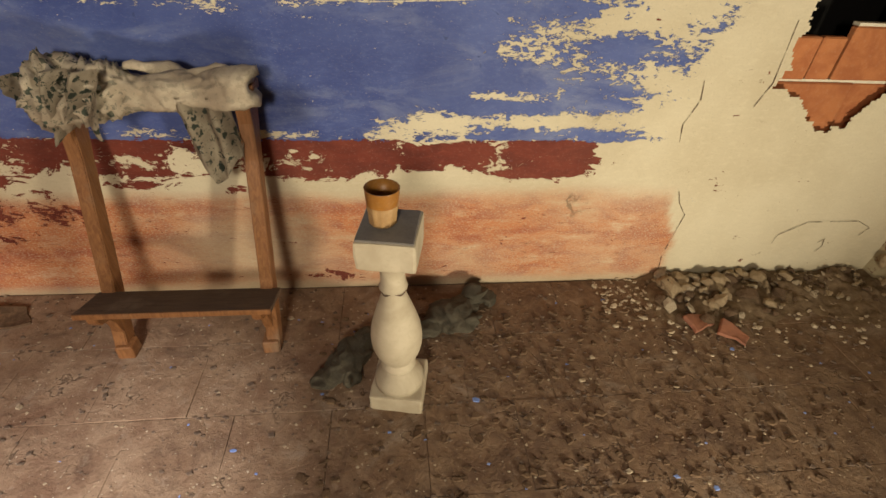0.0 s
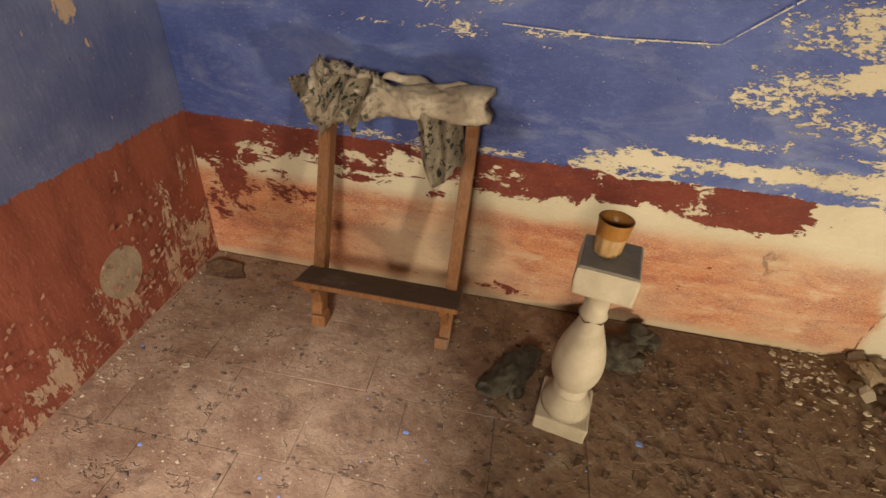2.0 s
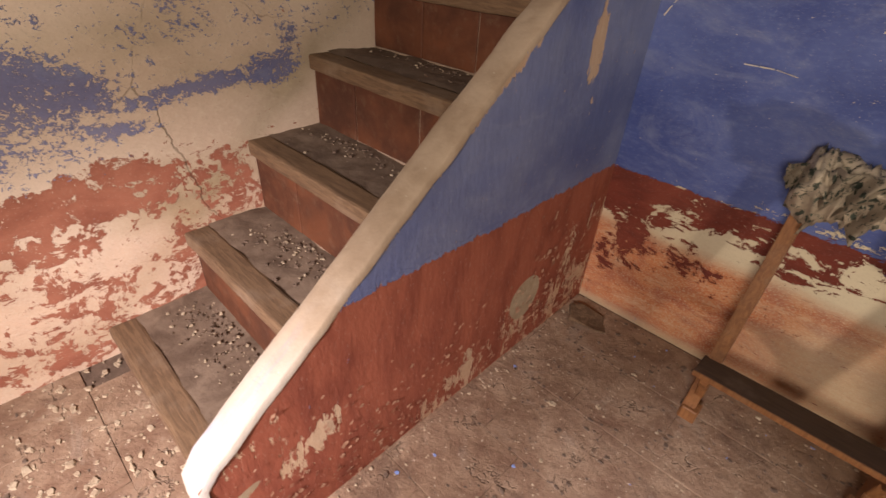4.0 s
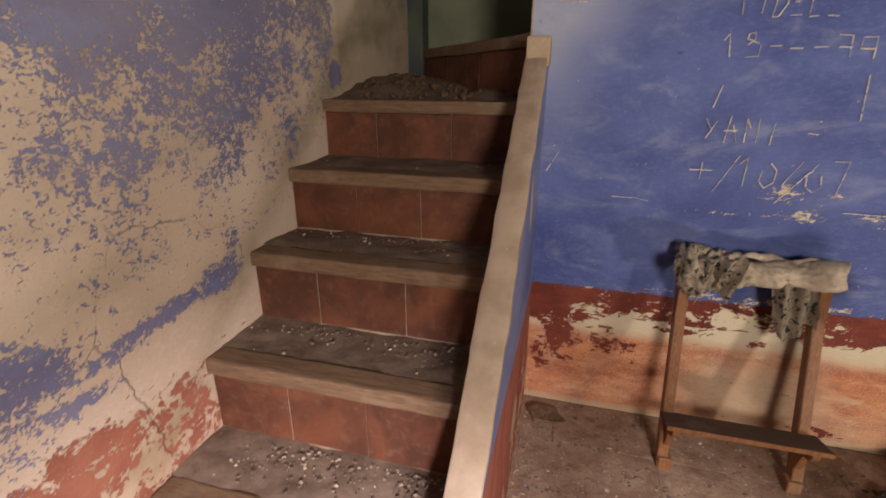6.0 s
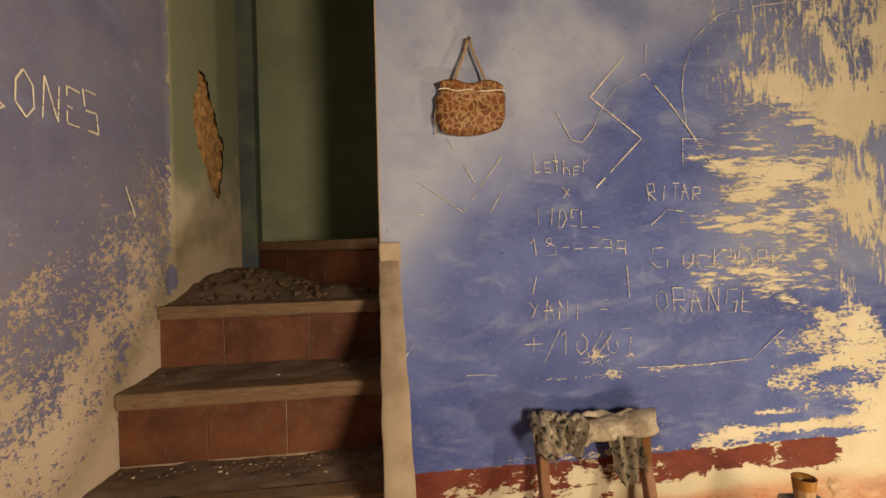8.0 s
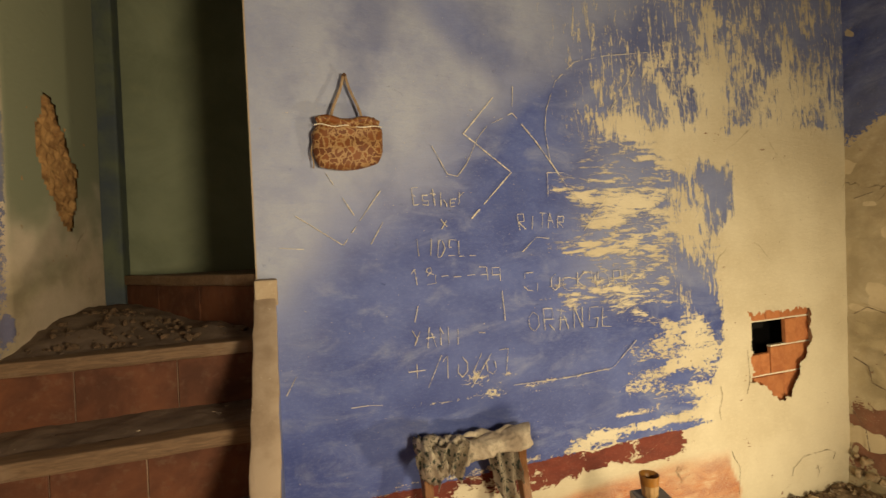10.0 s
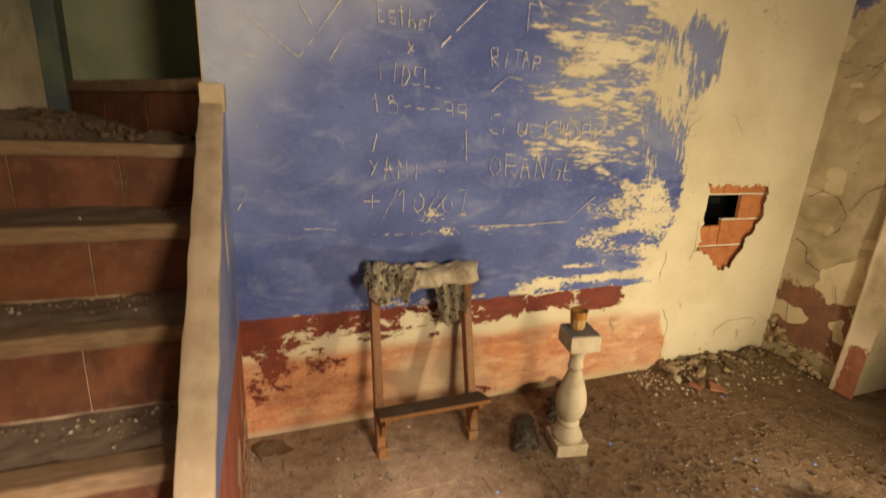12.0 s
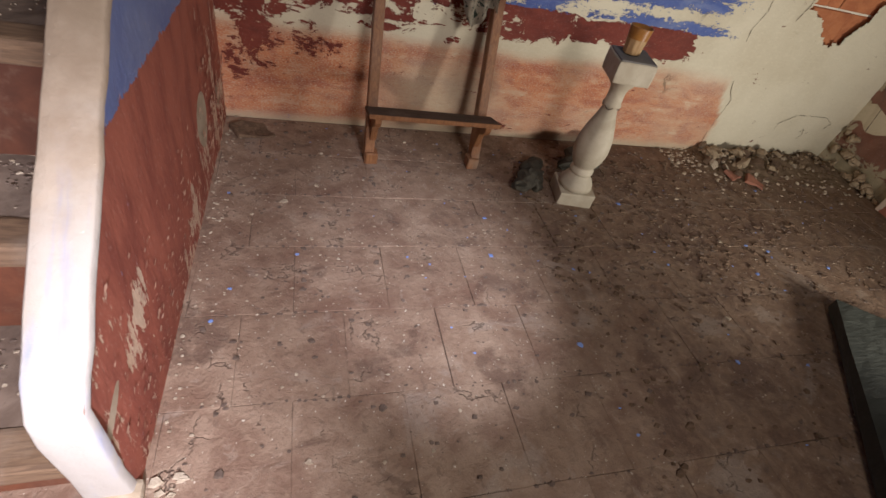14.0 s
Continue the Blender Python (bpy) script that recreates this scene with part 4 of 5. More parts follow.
def m_coping():
    n = Nodes("limewashed_coping_lit_foot")
    p = n.coords()
    sp = n.t.nodes.new("ShaderNodeSeparateXYZ")
    n.put(sp, 0, p)
    low = n.math("ADD", sp.outputs[2], n.math("MULTIPLY", n.noise(p, 5, 5, 0.6), 0.5))
    c = n.mix(n.step(n.noise(p, 9, 5, 0.6), 0.35, 0.65), (0.31, 0.23, 0.155), (0.40, 0.31, 0.22))
    # the pale foot is torchlight put into the colour; lavender streaks are old limewash
    white = n.mix(n.step(n.noise(n.mapped(p, (9, 1, 1)), 3, 6, 0.6), 0.50, 0.68, 0.0, 0.75), (0.43, 0.385, 0.33), (0.27, 0.30, 0.44))
    c = n.mix(n.step(low, 0.62, 0.90, 1, 0), c, white)
    c = n.mix(n.step(n.noise(p, 60, 4, 0.6), 0.69, 0.74), c, (0.62, 0.56, 0.44))
    return n.done(c, 0.85, n.noise(p, 25, 6, 0.65), 0.006, 0.7)


part("coping", cop, m_coping(), parapet, "worn rendered coping with lavender limewash streaks, torchlight painted pale at its foot", True)
part("coping_block", box(XR - 0.002, 0.006, -0.115, -0.002, PTOP - 0.09, PTOP + 0.012, 0.008, 2, 0.004), M_CAPTAN, parapet, "tan render block at the head")
part("plinth_stub", box(XR + 0.02, 0.012, PEND - 0.02, PEND + 0.02, -0.02, 0.045, 0.012, 2, 0.01), M_CAPTAN, parapet)


def flakes(name, count, seed, material, label):
    """Curled slivers of paint lifting off the parapet's face, joined."""
    r = random.Random(seed)
    verts, faces = [], []
    while len(faces) < 2 * count:
        y = r.uniform(PEND + 0.02, -0.01)
        z = abs(r.gauss(0, 0.15)) * (1.7 if y > -0.5 else 1.0) + 0.005
        corner = y > -0.55 and z < 0.42 and r.random() < 0.6
        if z > min(0.58, para_top(y) - 0.05) or (not corner and r.random() < 0.35):
            continue
        L = r.choice((0.006, 0.009, 0.013, 0.02)) * (1.5 if corner else 1.0)
        w = L * r.uniform(0.22, 0.5)
        a = r.gauss(0.25 if not corner else 0.7, 0.3)
        ca, sa = math.cos(a), math.sin(a)
        lift = r.uniform(0.001, 0.005)
        base = len(verts)
        for u, v, h in ((0, 0, 0.0), (w, L * 0.5 * r.uniform(0.6, 1.4), 0.6), (r.uniform(-0.3, 0.3) * w, L, 1.0), (-w, L * 0.55 * r.uniform(0.6, 1.3), 0.5)):
            verts.append((0.0032 + lift * h, y + u * ca + v * sa, z - u * sa + v * ca))
        faces.append((base, base + 1, base + 2))
        faces.append((base, base + 2, base + 3))
    me = bpy.data.meshes.new(name)
    me.from_pydata(verts, [], faces)
    me.materials.append(material)
    ob = new(name, me)
    ob.parent = parapet
    ob["label"] = label


flakes("peeling_paint", 420, 3, M_FLAKE, "peeling pinkish cream flakes")
flakes("peeling_red_paint", 260, 4, M_CLAY, "lifting slivers of red paint")

# ---------------------------------------------------------------- kneeling chair
chair = empty("kneeling_chair", (0.80, -0.30, 0), "stained pine kneeling chair leaning by the wall, draped with cloth", "chair")


def chair_post(x0, x1):
    # straight bar from the foot to the rail, swelling into a bracket at its head
    out = prism([(-0.028, 0.0), (0.024, 0.0), (0.030, 0.20), (0.026, 0.26), (0.026, 0.60), (0.040, 0.70), (0.062, 0.765), (0.060, 0.785), (-0.045, 0.785), (-0.034, 0.70), (-0.028, 0.6)], (-0.019, 0.019), "x")
    bmesh.ops.bevel(out, geom=[e for e in out.edges if e.calc_face_angle(0) > 0.6], offset=0.003, segments=2, affect="EDGES")
    for v in out.verts:
        k = v.co.z / 0.785
        # outline's first axis is depth: its front is towards the room
        v.co = Vector((v.co.x + x0 + (x1 - x0) * k, -v.co.y + 0.0 + 0.225 * k, v.co.z))
    return out


for x0, x1 in ((-0.235, -0.228), (0.222, 0.222)):
    part("post", chair_post(x0, x1), M_CHAIR, chair)


def slope_back(bm):
    for v in bm.verts:
        if v.co.z > 0.19:
            v.co.z -= 0.25 * (v.co.y + 0.085)
    return bm


seat = box(-0.262, 0.262, -0.085, 0.045, 0.238, 0.254, 0.004, 2)
slope_back(seat)
part("seat", seat, M_CHAIRSEAT, chair, "dusty kneeling board")
part("seat_edge", box(-0.262, 0.262, -0.091, -0.085, 0.236, 0.255, 0.002), M_CHAIR, chair)
for x in (-0.225, 0.215):
    br = prism([(-0.082, 0.236), (-0.082, 0.215), (-0.065, 0.196), (-0.035, 0.192), (-0.02, 0.15), (-0.006, 0.10), (0.02, 0.10), (0.04, 0.236)], (x - 0.013, x + 0.013), "x")
    bmesh.ops.bevel(br, geom=[e for e in br.edges if e.calc_face_angle(0) > 0.4], offset=0.003, segments=1, affect="EDGES")
    part("bracket", slope_back(br), M_CHAIR, chair)
    part("foot_pad", box(x - 0.026, x + 0.024, -0.026, 0.028, 0.0, 0.05, 0.004, 1), M_CHAIR, chair)
part("top_rail", box(-0.25, 0.255, 0.175, 0.245, 0.775, 0.80, 0.005, 2), M_CHAIR, chair)

# cloth rolled over the rail
cloth = bmesh.new()
NU, NV = 110, 40
rings = []
for i in range(NU):
    s = i / (NU - 1)
    x = -0.262 + 0.525 * s
    bunch = math.exp(-((s - 0.10) / 0.13) ** 2)
    r = 0.038 + 0.020 * bunch + 0.006 * math.sin(s * 23) + 0.012 * max(0, (s - 0.9) * 10)
    ring = []
    for k in range(NV):
        a = 2 * math.pi * k / NV
        loose = 0.30 + 0.70 * float(1 - sstep(0.32, 0.52, s))
        fold = 0.010 * noise.noise(Vector((s * 9, math.cos(a) * 2.2, math.sin(a) * 2.2))) + 0.006 * noise.noise(Vector((s * 30, math.cos(a) * 5, math.sin(a) * 5)))
        fold += bunch * 0.022 * noise.noise(Vector((s * 34, math.cos(a) * 4.5, math.sin(a) * 4.5 + 9)))
        fold += 0.005 * math.sin(a * 3 + s * 11) + 0.006 * noise.noise(Vector((s * 60, math.cos(a) * 7, math.sin(a) * 7))) + 0.014 * (1 - 2.4 * abs(noise.noise(Vector((s * 13 + math.cos(a) * 1.5, math.cos(a) * 3, math.sin(a) * 3 + 4)))))
        fold = loose * (fold + 0.020 * (1 - 2.6 * abs(noise.noise(Vector((s * 22 + 2 * math.sin(a), math.cos(a) * 2.4, math.sin(a) * 2.4 + 17))))) * float(1 - sstep(0.3, 0.5, s)))
        # the front hangs below the rail in shallow scallops
        fold += 0.022 * max(0.0, -math.sin(a)) * max(0.0, math.cos(a)) * (0.6 + abs(math.sin(s * 9.5)))
        rr = (r + fold) * (0.55 if i in (0, NU - 1) else 1)
        ring.append(cloth.verts.new((x + 0.012 * math.sin(a * 2 + s * 17), 0.180 - 1.2 * rr * math.cos(a), 0.788 + 0.012 * s - 0.012 * math.sin(s * 3.1) + rr * math.sin(a) - 0.010 * bunch)))
    rings.append(ring)
for a, b in zip(rings, rings[1:]):
    for k in range(NV):
        cloth.faces.new((a[k], a[(k + 1) % NV], b[(k + 1) % NV], b[k]))
for ring, flip in ((rings[0], 1), (rings[-1], 0)):
    cen = cloth.verts.new(sum((v.co for v in ring), Vector()) / NV + Vector((0.02 if flip else -0.035, 0, 0)))
    for k in range(NV):
        f = (ring[k], ring[(k + 1) % NV], cen)
        cloth.faces.new(f[::-1] if flip else f)
bmesh.ops.recalc_face_normals(cloth, faces=cloth.faces)
drape = empty("draped_cloth", (0.80, -0.30, 0), "faded floral cotton cloth rolled over the chair rail", "cloth")
part("roll", cloth, M_FLORAL, drape, smooth=True)


def hanging(x0, x1, z0, z1, y, sweep, seed):
    """A hanging corner of cloth with folds, thick as cloth is."""
    bm = bmesh.new()
    A, B = 26, 34
    g = []
    for j in range(B):
        v = j / (B - 1)
        row = []
        for i in range(A):
            u = i / (A - 1)
            w = 1 - 0.18 * v - 0.14 * v * abs(math.sin(seed + v * 4))
            x = (x0 + x1) / 2 + (u - 0.5) * (x1 - x0) * w + sweep * v + 0.006 * noise.noise(Vector((u * 5, v * 5, seed)))
            z = z0 + (z1 - z0) * v - 0.035 * v * math.sin(u * 5 + seed)
            yy = y + 0.020 * math.sin(u * 14 + seed + v * 2.6) + 0.012 * noise.noise(Vector((u * 4, v * 4, seed + 5)))
            row.append(bm.verts.new((x, yy, z)))
        g.append(row)
    for a, b in zip(g, g[1:]):
        for i in range(A - 1):
            bm.faces.new((a[i], a[i + 1], b[i + 1], b[i]))
    bmesh.ops.solidify(bm, geom=bm.faces[:], thickness=0.004)
    return bm


part("hanging_corner", hanging(0.035, 0.19, 0.78, 0.565, 0.150, 0.045, 0.4), M_FLORAL, drape, smooth=True)
part("hanging_corner", hanging(-0.20, -0.06, 0.85, 0.70, 0.095, -0.03, 2.0), M_FLORAL, drape, smooth=True)
part("hanging_corner", hanging(-0.30, -0.18, 0.83, 0.725, 0.12, 0.0, 4.2), M_FLORAL, drape, smooth=True)
crest = tube([(-0.25 + 0.5 * k / 24, 0.20 + 0.014 * math.sin(k), 0.828 + 0.012 * math.sin(k * 0.7) - 0.006 * k / 24) for k in range(25)], lambda s: 0.014 + 0.006 * math.sin(s * 13), 10)
shake(crest, 0.012, 26)
part("crumpled_fold", crest, M_FLORAL, drape, smooth=True)

# ---------------------------------------------------------------- baluster with a cup on it
bal = empty("stone_baluster", (1.425, -0.492, 0), "pale cast-stone baluster standing on the floor, chipped", "baluster")
TILT_B = pose(0, 0, 0, 3.0, -1.6, -11)


def bpart(name, bm, mat, label="", smooth=False):
    bm.transform(TILT_B)
    return part(name, bm, mat, bal, label, smooth)


pl = box(-0.076, 0.076, -0.076, 0.076, 0.0, 0.066, 0.006, 2, cuts=3)
shake(pl, 0.003, 25)
bpart("plinth", pl, M_CEMENT)
bpart("foot_slope", lathe([(0.072, 0.064), (0.070, 0.085), (0.060, 0.105), (0.048, 0.12), (0.044, 0.135)], 36), M_CEMENT, smooth=True)
prof = [(0.044, 0.132), (0.050, 0.142), (0.049, 0.152), (0.042, 0.16)]
for k in range(25):
    s = k / 24
    prof.append((0.040 + 0.033 * math.sin(math.pi * min(1, s * 1.02) ** 0.72) ** 1.1 - 0.010 * s, 0.165 + 0.26 * s))
prof += [(0.030, 0.436), (0.036, 0.442), (0.031, 0.452), (0.030, 0.49), (0.034, 0.512), (0.046, 0.526), (0.047, 0.54), (0.050, 0.548)]
bpart("vase", lathe(prof, 48), M_CEMENT, smooth=True)
cap = box(-0.069, 0.069, -0.069, 0.069, 0.545, 0.622, 0.007, 2, cuts=3)
shake(cap, 0.004, 22)
bpart("capital", cap, M_CEMENT)
bpart("dust_film", box(-0.064, 0.064, -0.064, 0.064, 0.620, 0.6265, 0.002, 1), M_DUSTTOP, "grey dust on the top")
crackring = tube([(0.0325 * math.cos(a / 7), 0.0325 * math.sin(a / 7), 0.436 + 0.006 * math.sin(a * 0.6)) for a in range(45)], 0.0018, 6)
bpart("crack", crackring, M_MORTAR)

cup = empty("cup", (1.388, -0.515, 0.628), "empty amber plastic cup with fluted sides, standing on the baluster", "cup")
N = 48
cb = bmesh.new()
outer = [(0.027, 0.0), (0.029, 0.004), (0.0305, 0.03), (0.033, 0.046), (0.0345, 0.050), (0.038, 0.085), (0.0385, 0.088), (0.036, 0.088), (0.033, 0.052), (0.026, 0.008)]
rs = []
for j, (r, z) in enumerate(outer):
    rs.append([])
    for i in range(N):
        a = 2 * math.pi * i / N
        f = 1 + (0.11 * abs(math.sin(a * 5)) - 0.03 if 0 < j < 4 else 0)
        rs[-1].append(cb.verts.new((r * f * math.cos(a), r * f * math.sin(a), z)))
for a, b in zip(rs[4:], rs[5:]):
    for i in range(N):
        cb.faces.new((a[i], a[(i + 1) % N], b[(i + 1) % N], b[i]))
cb.faces.new(rs[-1])
bmesh.ops.recalc_face_normals(cb, faces=cb.faces)
part("cup_body", cb, M_CUP, cup, smooth=True)
fl = bmesh.new()
rf = [[fl.verts.new(v) for v in ring] for ring in [[(r * (1 + (0.11 * abs(math.sin(2 * math.pi * i / N * 5)) - 0.03 if 0 < j < 4 else 0)) * math.cos(2 * math.pi * i / N), r * (1 + (0.11 * abs(math.sin(2 * math.pi * i / N * 5)) - 0.03 if 0 < j < 4 else 0)) * math.sin(2 * math.pi * i / N), z) for i in range(N)] for j, (r, z) in enumerate(outer[:5])]]
for a, b in zip(rf, rf[1:]):
    for i in range(N):
        fl.faces.new((a[i], a[(i + 1) % N], b[(i + 1) % N], b[i]))
fl.faces.new(rf[0][::-1])
part("fluted_base", fl, M_CUPBASE, cup, "paler fluted lower half", True)

# ---------------------------------------------------------------- dirty clothing behind the baluster


def heap(name, cx, cy, lobes, label, seed):
    """A crumpled heap of cloth: lobes (x, y, z, rx, ry, rz, turn) melted together and creased."""
    bm = bmesh.new()
    for x, y, z, rx, ry, rz, turn in lobes:
        bmesh.ops.create_icosphere(bm, subdivisions=5, radius=1, matrix=pose(x, y, z, 0, 0, turn) @ Matrix.Diagonal((rx, ry, rz, 1)))
    for v in bm.verts:
        q = v.co + Vector((seed, 0, 0))
        warp = noise.noise_vector(q * 9) * 0.03
        ridge = 1 - abs(noise.noise((q + warp) * 22)) * 2
        v.co += v.co.normalized() * (noise.noise(q * 13) * 0.026 + ridge * 0.016 + noise.noise(q * 60) * 0.004)
        v.co.z *= 0.66
        v.co.z = max(v.co.z, 0.0)
    ob = part(name, bm, M_DARKCLOTH, None, smooth=True)
    ob.location = (cx, cy, 0)
    return tagged(ob, label, "clothing")


heap("crumpled_boot", 1.255, -0.385, [(0.01, 0.0, 0.04, 0.105, 0.042, 0.05, 58), (-0.045, -0.065, 0.03, 0.055, 0.036, 0.036, 35), (0.055, 0.075, 0.045, 0.045, 0.035, 0.055, 60), (0.02, -0.04, 0.03, 0.05, 0.02, 0.045, 70)], "dusty dark crumpled boot lying behind the baluster", 2.0)
heap("dark_clothing", 1.62, -0.19, [(0, 0, 0.04, 0.10, 0.06, 0.05, 32), (0.085, 0.075, 0.05, 0.05, 0.038, 0.055, 10), (-0.09, -0.06, 0.025, 0.075, 0.04, 0.034, 30), (0.03, -0.04, 0.03, 0.07, 0.03, 0.034, 20), (0.13, 0.06, 0.035, 0.02, 0.035, 0.035, 0)], "dark grimy crumpled clothing lying against the wall", 6.0)

# ---------------------------------------------------------------- bag on the wall
bag = empty("handbag", (0.318, -0.004, 2.04), "brown patterned cloth handbag hanging from a nail", "handbag")
bm = bmesh.new()
A, B = 36, 26
W, HB = 0.148, 0.20


def bag_point(u, v, side):
    w = W * (1 - 0.17 * max(0.0, 1 - v / 0.35) ** 2) * (1 - 0.22 * max(0, v - 0.72) / 0.28)
    edge = max(0.0, 1 - abs(2 * u - 1) ** 5) ** 0.5 * max(0.0, 1 - abs(2 * v - 1) ** 6) ** 0.5
    x = (u - 0.5) * 2 * w
    z = v * HB - 0.022 * (1 - v) * (1 - (2 * u - 1) ** 2) + 0.018 * (u - 0.5)
    y = -0.035 - side * (0.034 * edge + 0.007 * noise.noise(Vector((u * 4, v * 4, side))))
    return (x, y, z)


front = [[bm.verts.new(bag_point(i / (A - 1), j / (B - 1), 1)) for i in range(A)] for j in range(B)]
back = [[bm.verts.new(bag_point(i / (A - 1), j / (B - 1), -1)) for i in range(A)] for j in range(B)]
for g, fl in ((front, 0), (back, 1)):
    for a, b in zip(g, g[1:]):
        for i in range(A - 1):
            q = (a[i], a[i + 1], b[i + 1], b[i])
            bm.faces.new(q[::-1] if fl else q)
bmesh.ops.remove_doubles(bm, verts=bm.verts, dist=0.0015)
bmesh.ops.recalc_face_normals(bm, faces=bm.faces)
part("bag_body", bm, M_BAG, bag, smooth=True)
part("flap", tube([(-0.13 + 0.26 * k / 20, -0.045 - 0.014 * math.sin(k / 20 * 3.14), 0.182 + 0.010 * math.sin(k * 0.5)) for k in range(21)], lambda s: 0.017, 10, 0.9), M_BAG, bag, smooth=True)
part("piping", tube([(-0.14 + 0.28 * k / 20, -0.070 - 0.003 * math.sin(k), 0.158 + 0.004 * math.sin(k * 0.8)) for k in range(21)], 0.0022, 6), M_SCRATCH, bag, "pale edge piping")
M_STRAP = m_simple("worn_strap", (0.26, 0.16, 0.085), (0.36, 0.27, 0.17), 0.8, 30, 0.001)
for s in (-1, 1):
    part("strap", tube([(-0.004 + s * (0.004 + 0.062 * k / 10 - 0.004 * math.sin(k * 0.6)), -0.030 - 0.016 * k / 10, 0.385 - 0.195 * k / 10) for k in range(11)], 0.0062, 8, 0.6), M_STRAP, bag)
part("loose_strap", tube([(-0.150 + 0.004 * math.sin(k), -0.03, 0.13 - 0.016 * k) for k in range(10)], 0.003, 6), M_STRAP, bag)
nail = part("nail", lathe([(0.003, 0.0), (0.003, 0.045), (0.008, 0.046), (0.008, 0.049)], 12), m_simple("rusty_iron", (0.09, 0.05, 0.03), (0.13, 0.07, 0.04), 0.7, 40, 0.001, metal=0.6))
nail.matrix_world = pose(0.314, 0.004, 2.424, 90, 0, 0)
tagged(nail, "rusty nail in the blue wall holding the bag", "nail")

# ---------------------------------------------------------------- dark board on the floor
board = empty("dark_board", (0, 0, 0), "dark grey-green worn board lying on the floor", "board")
bb = prism([(0, 0), (0.16, 0.0), (0.95, 0.0), (0.95, 0.055), (0.0, 0.045)], (0.0, 0.34), "y")
bmesh.ops.subdivide_edges(bb, edges=bb.edges[:], cuts=6, use_grid_fill=True)
shake(bb, 0.006, 12)
bb.transform(pose(2.25, -1.17, 0.012, 0, 0, -129) @ Matrix.Diagonal((1, 1, 1, 1)))
part("panel", bb, M_BOARD, board)

# ---------------------------------------------------------------- scratched writing on the walls


def scratch(name, pts, parent, place, w=0.0035, seed=0):
    """A scratched line through pts, broken here and there."""
    rng = random.Random(seed)
    bm = bmesh.new()
    for (u0, v0), (u1, v1) in zip(pts, pts[1:]):
        L = math.hypot(u1 - u0, v1 - v0)
        k = max(1, int(L / 0.03))
        for i in range(k):
            if rng.random() < 0.10:
                continue
            a, b = i / k, (i + rng.uniform(0.8, 1.05)) / k
            ww = w * rng.uniform(0.5, 1.2)
            nu, nv = -(v1 - v0) / L * ww / 2, (u1 - u0) / L * ww / 2
            ring = []
            for s, e in ((a, 1), (b, 0.8)):
                u, v = u0 + (u1 - u0) * s, v0 + (v1 - v0) * s
                ring.append([bm.verts.new(place(u + nu * e * q, v + nv * e * q, h)) for q, h in ((-1, 0), (0, 1), (1, 0))])
            for q in range(2):
                bm.faces.new((ring[0][q], ring[0][q + 1], ring[1][q + 1], ring[1][q]))
    return part(name, bm, M_SCRATCH, parent)


def on_north(u, v, h):
    return (u, -0.0085 - 0.0015 * h, v)


def on_west(u, v, h):
    return (WX + 0.0075 + 0.0015 * h, u, v)


for i, pts in enumerate((
        [(1.02, 2.38), (0.86, 2.20), (1.10, 2.02), (0.88, 1.80)],
        [(1.13, 2.44), (1.12, 2.31), (0.98, 2.24), (0.93, 2.18), (0.87, 2.06), (0.82, 2.00), (0.77, 2.01), (0.70, 2.14)],
        [(1.12, 2.31), (1.24, 2.18), (1.37, 2.01)],
        [(1.60, 1.80), (1.44, 1.91), (1.32, 2.08), (1.30, 2.23), (1.31, 2.33), (1.37, 2.48), (1.49, 2.59), (1.69, 2.64), (1.96, 2.68)],
        [(1.96, 2.68), (2.12, 2.56), (2.22, 2.34)], [(1.88, 2.59), (1.68, 2.33)], [(0.09, 1.83), (0.28, 1.70), (0.47, 1.96)], [(0.19, 2.06), (0.35, 1.80)],
        [(0.02, 1.70), (0.12, 1.69)], [(0.63, 1.04), (0.70, 1.18)], [(0.84, 1.01), (0.95, 1.16)], [(0.54, 1.12), (0.62, 1.12)], [(0.58, 1.15), (0.58, 1.08)],
        [(1.30, 2.02), (1.30, 1.90)], [(1.30, 2.02), (1.40, 2.02)], [(0.02, 1.09), (0.06, 1.16)], [(0.28, 1.0), (0.36, 1.0), (0.42, 0.99)], [(1.14, 1.63), (1.22, 1.70), (1.30, 1.69)],
        [(1.06, 0.99), (1.36, 0.985), (1.64, 1.0), (1.80, 1.13)], [(0.40, 1.70), (0.46, 1.80)], [(0.58, 1.34), (0.60, 1.42)], [(1.02, 1.45), (1.03, 1.30)], [(1.70, 1.95), (1.50, 1.72)])):
    scratch("scratch", pts, wall_n, on_north, 0.006 if i in (0, 2) else 0.004, i)
for i, pts in enumerate(([(-0.30, 1.78), (-0.24, 1.68)],)):
    scratch("scratch", pts, wall_w, on_west, 0.010, 40 + i)


# dark cracks in the plaster
for i, pts in enumerate(([(2.49, 0.0), (2.475, 0.12), (2.49, 0.24), (2.50, 0.31), (2.46, 0.36), (2.44, 0.41)], [(2.37, 0.60), (2.36, 0.66), (2.39, 0.74), (2.37, 0.84)], [(2.92, 0.13), (2.93, 0.21), (3.03, 0.27), (3.25, 0.272), (3.32, 0.24), (3.29, 0.20)],
                         [(2.60, 0.98), (2.61, 0.80), (2.58, 0.72)], [(3.13, 0.17), (3.15, 0.19), (3.16, 0.15), (3.14, 0.12)])):
    ob = scratch("crack", pts, wall_n, lambda u, v, h: (u, -0.0045 - 0.0008 * h, v), 0.0028, 70 + i)
    ob.data.materials[0] = M_MORTAR

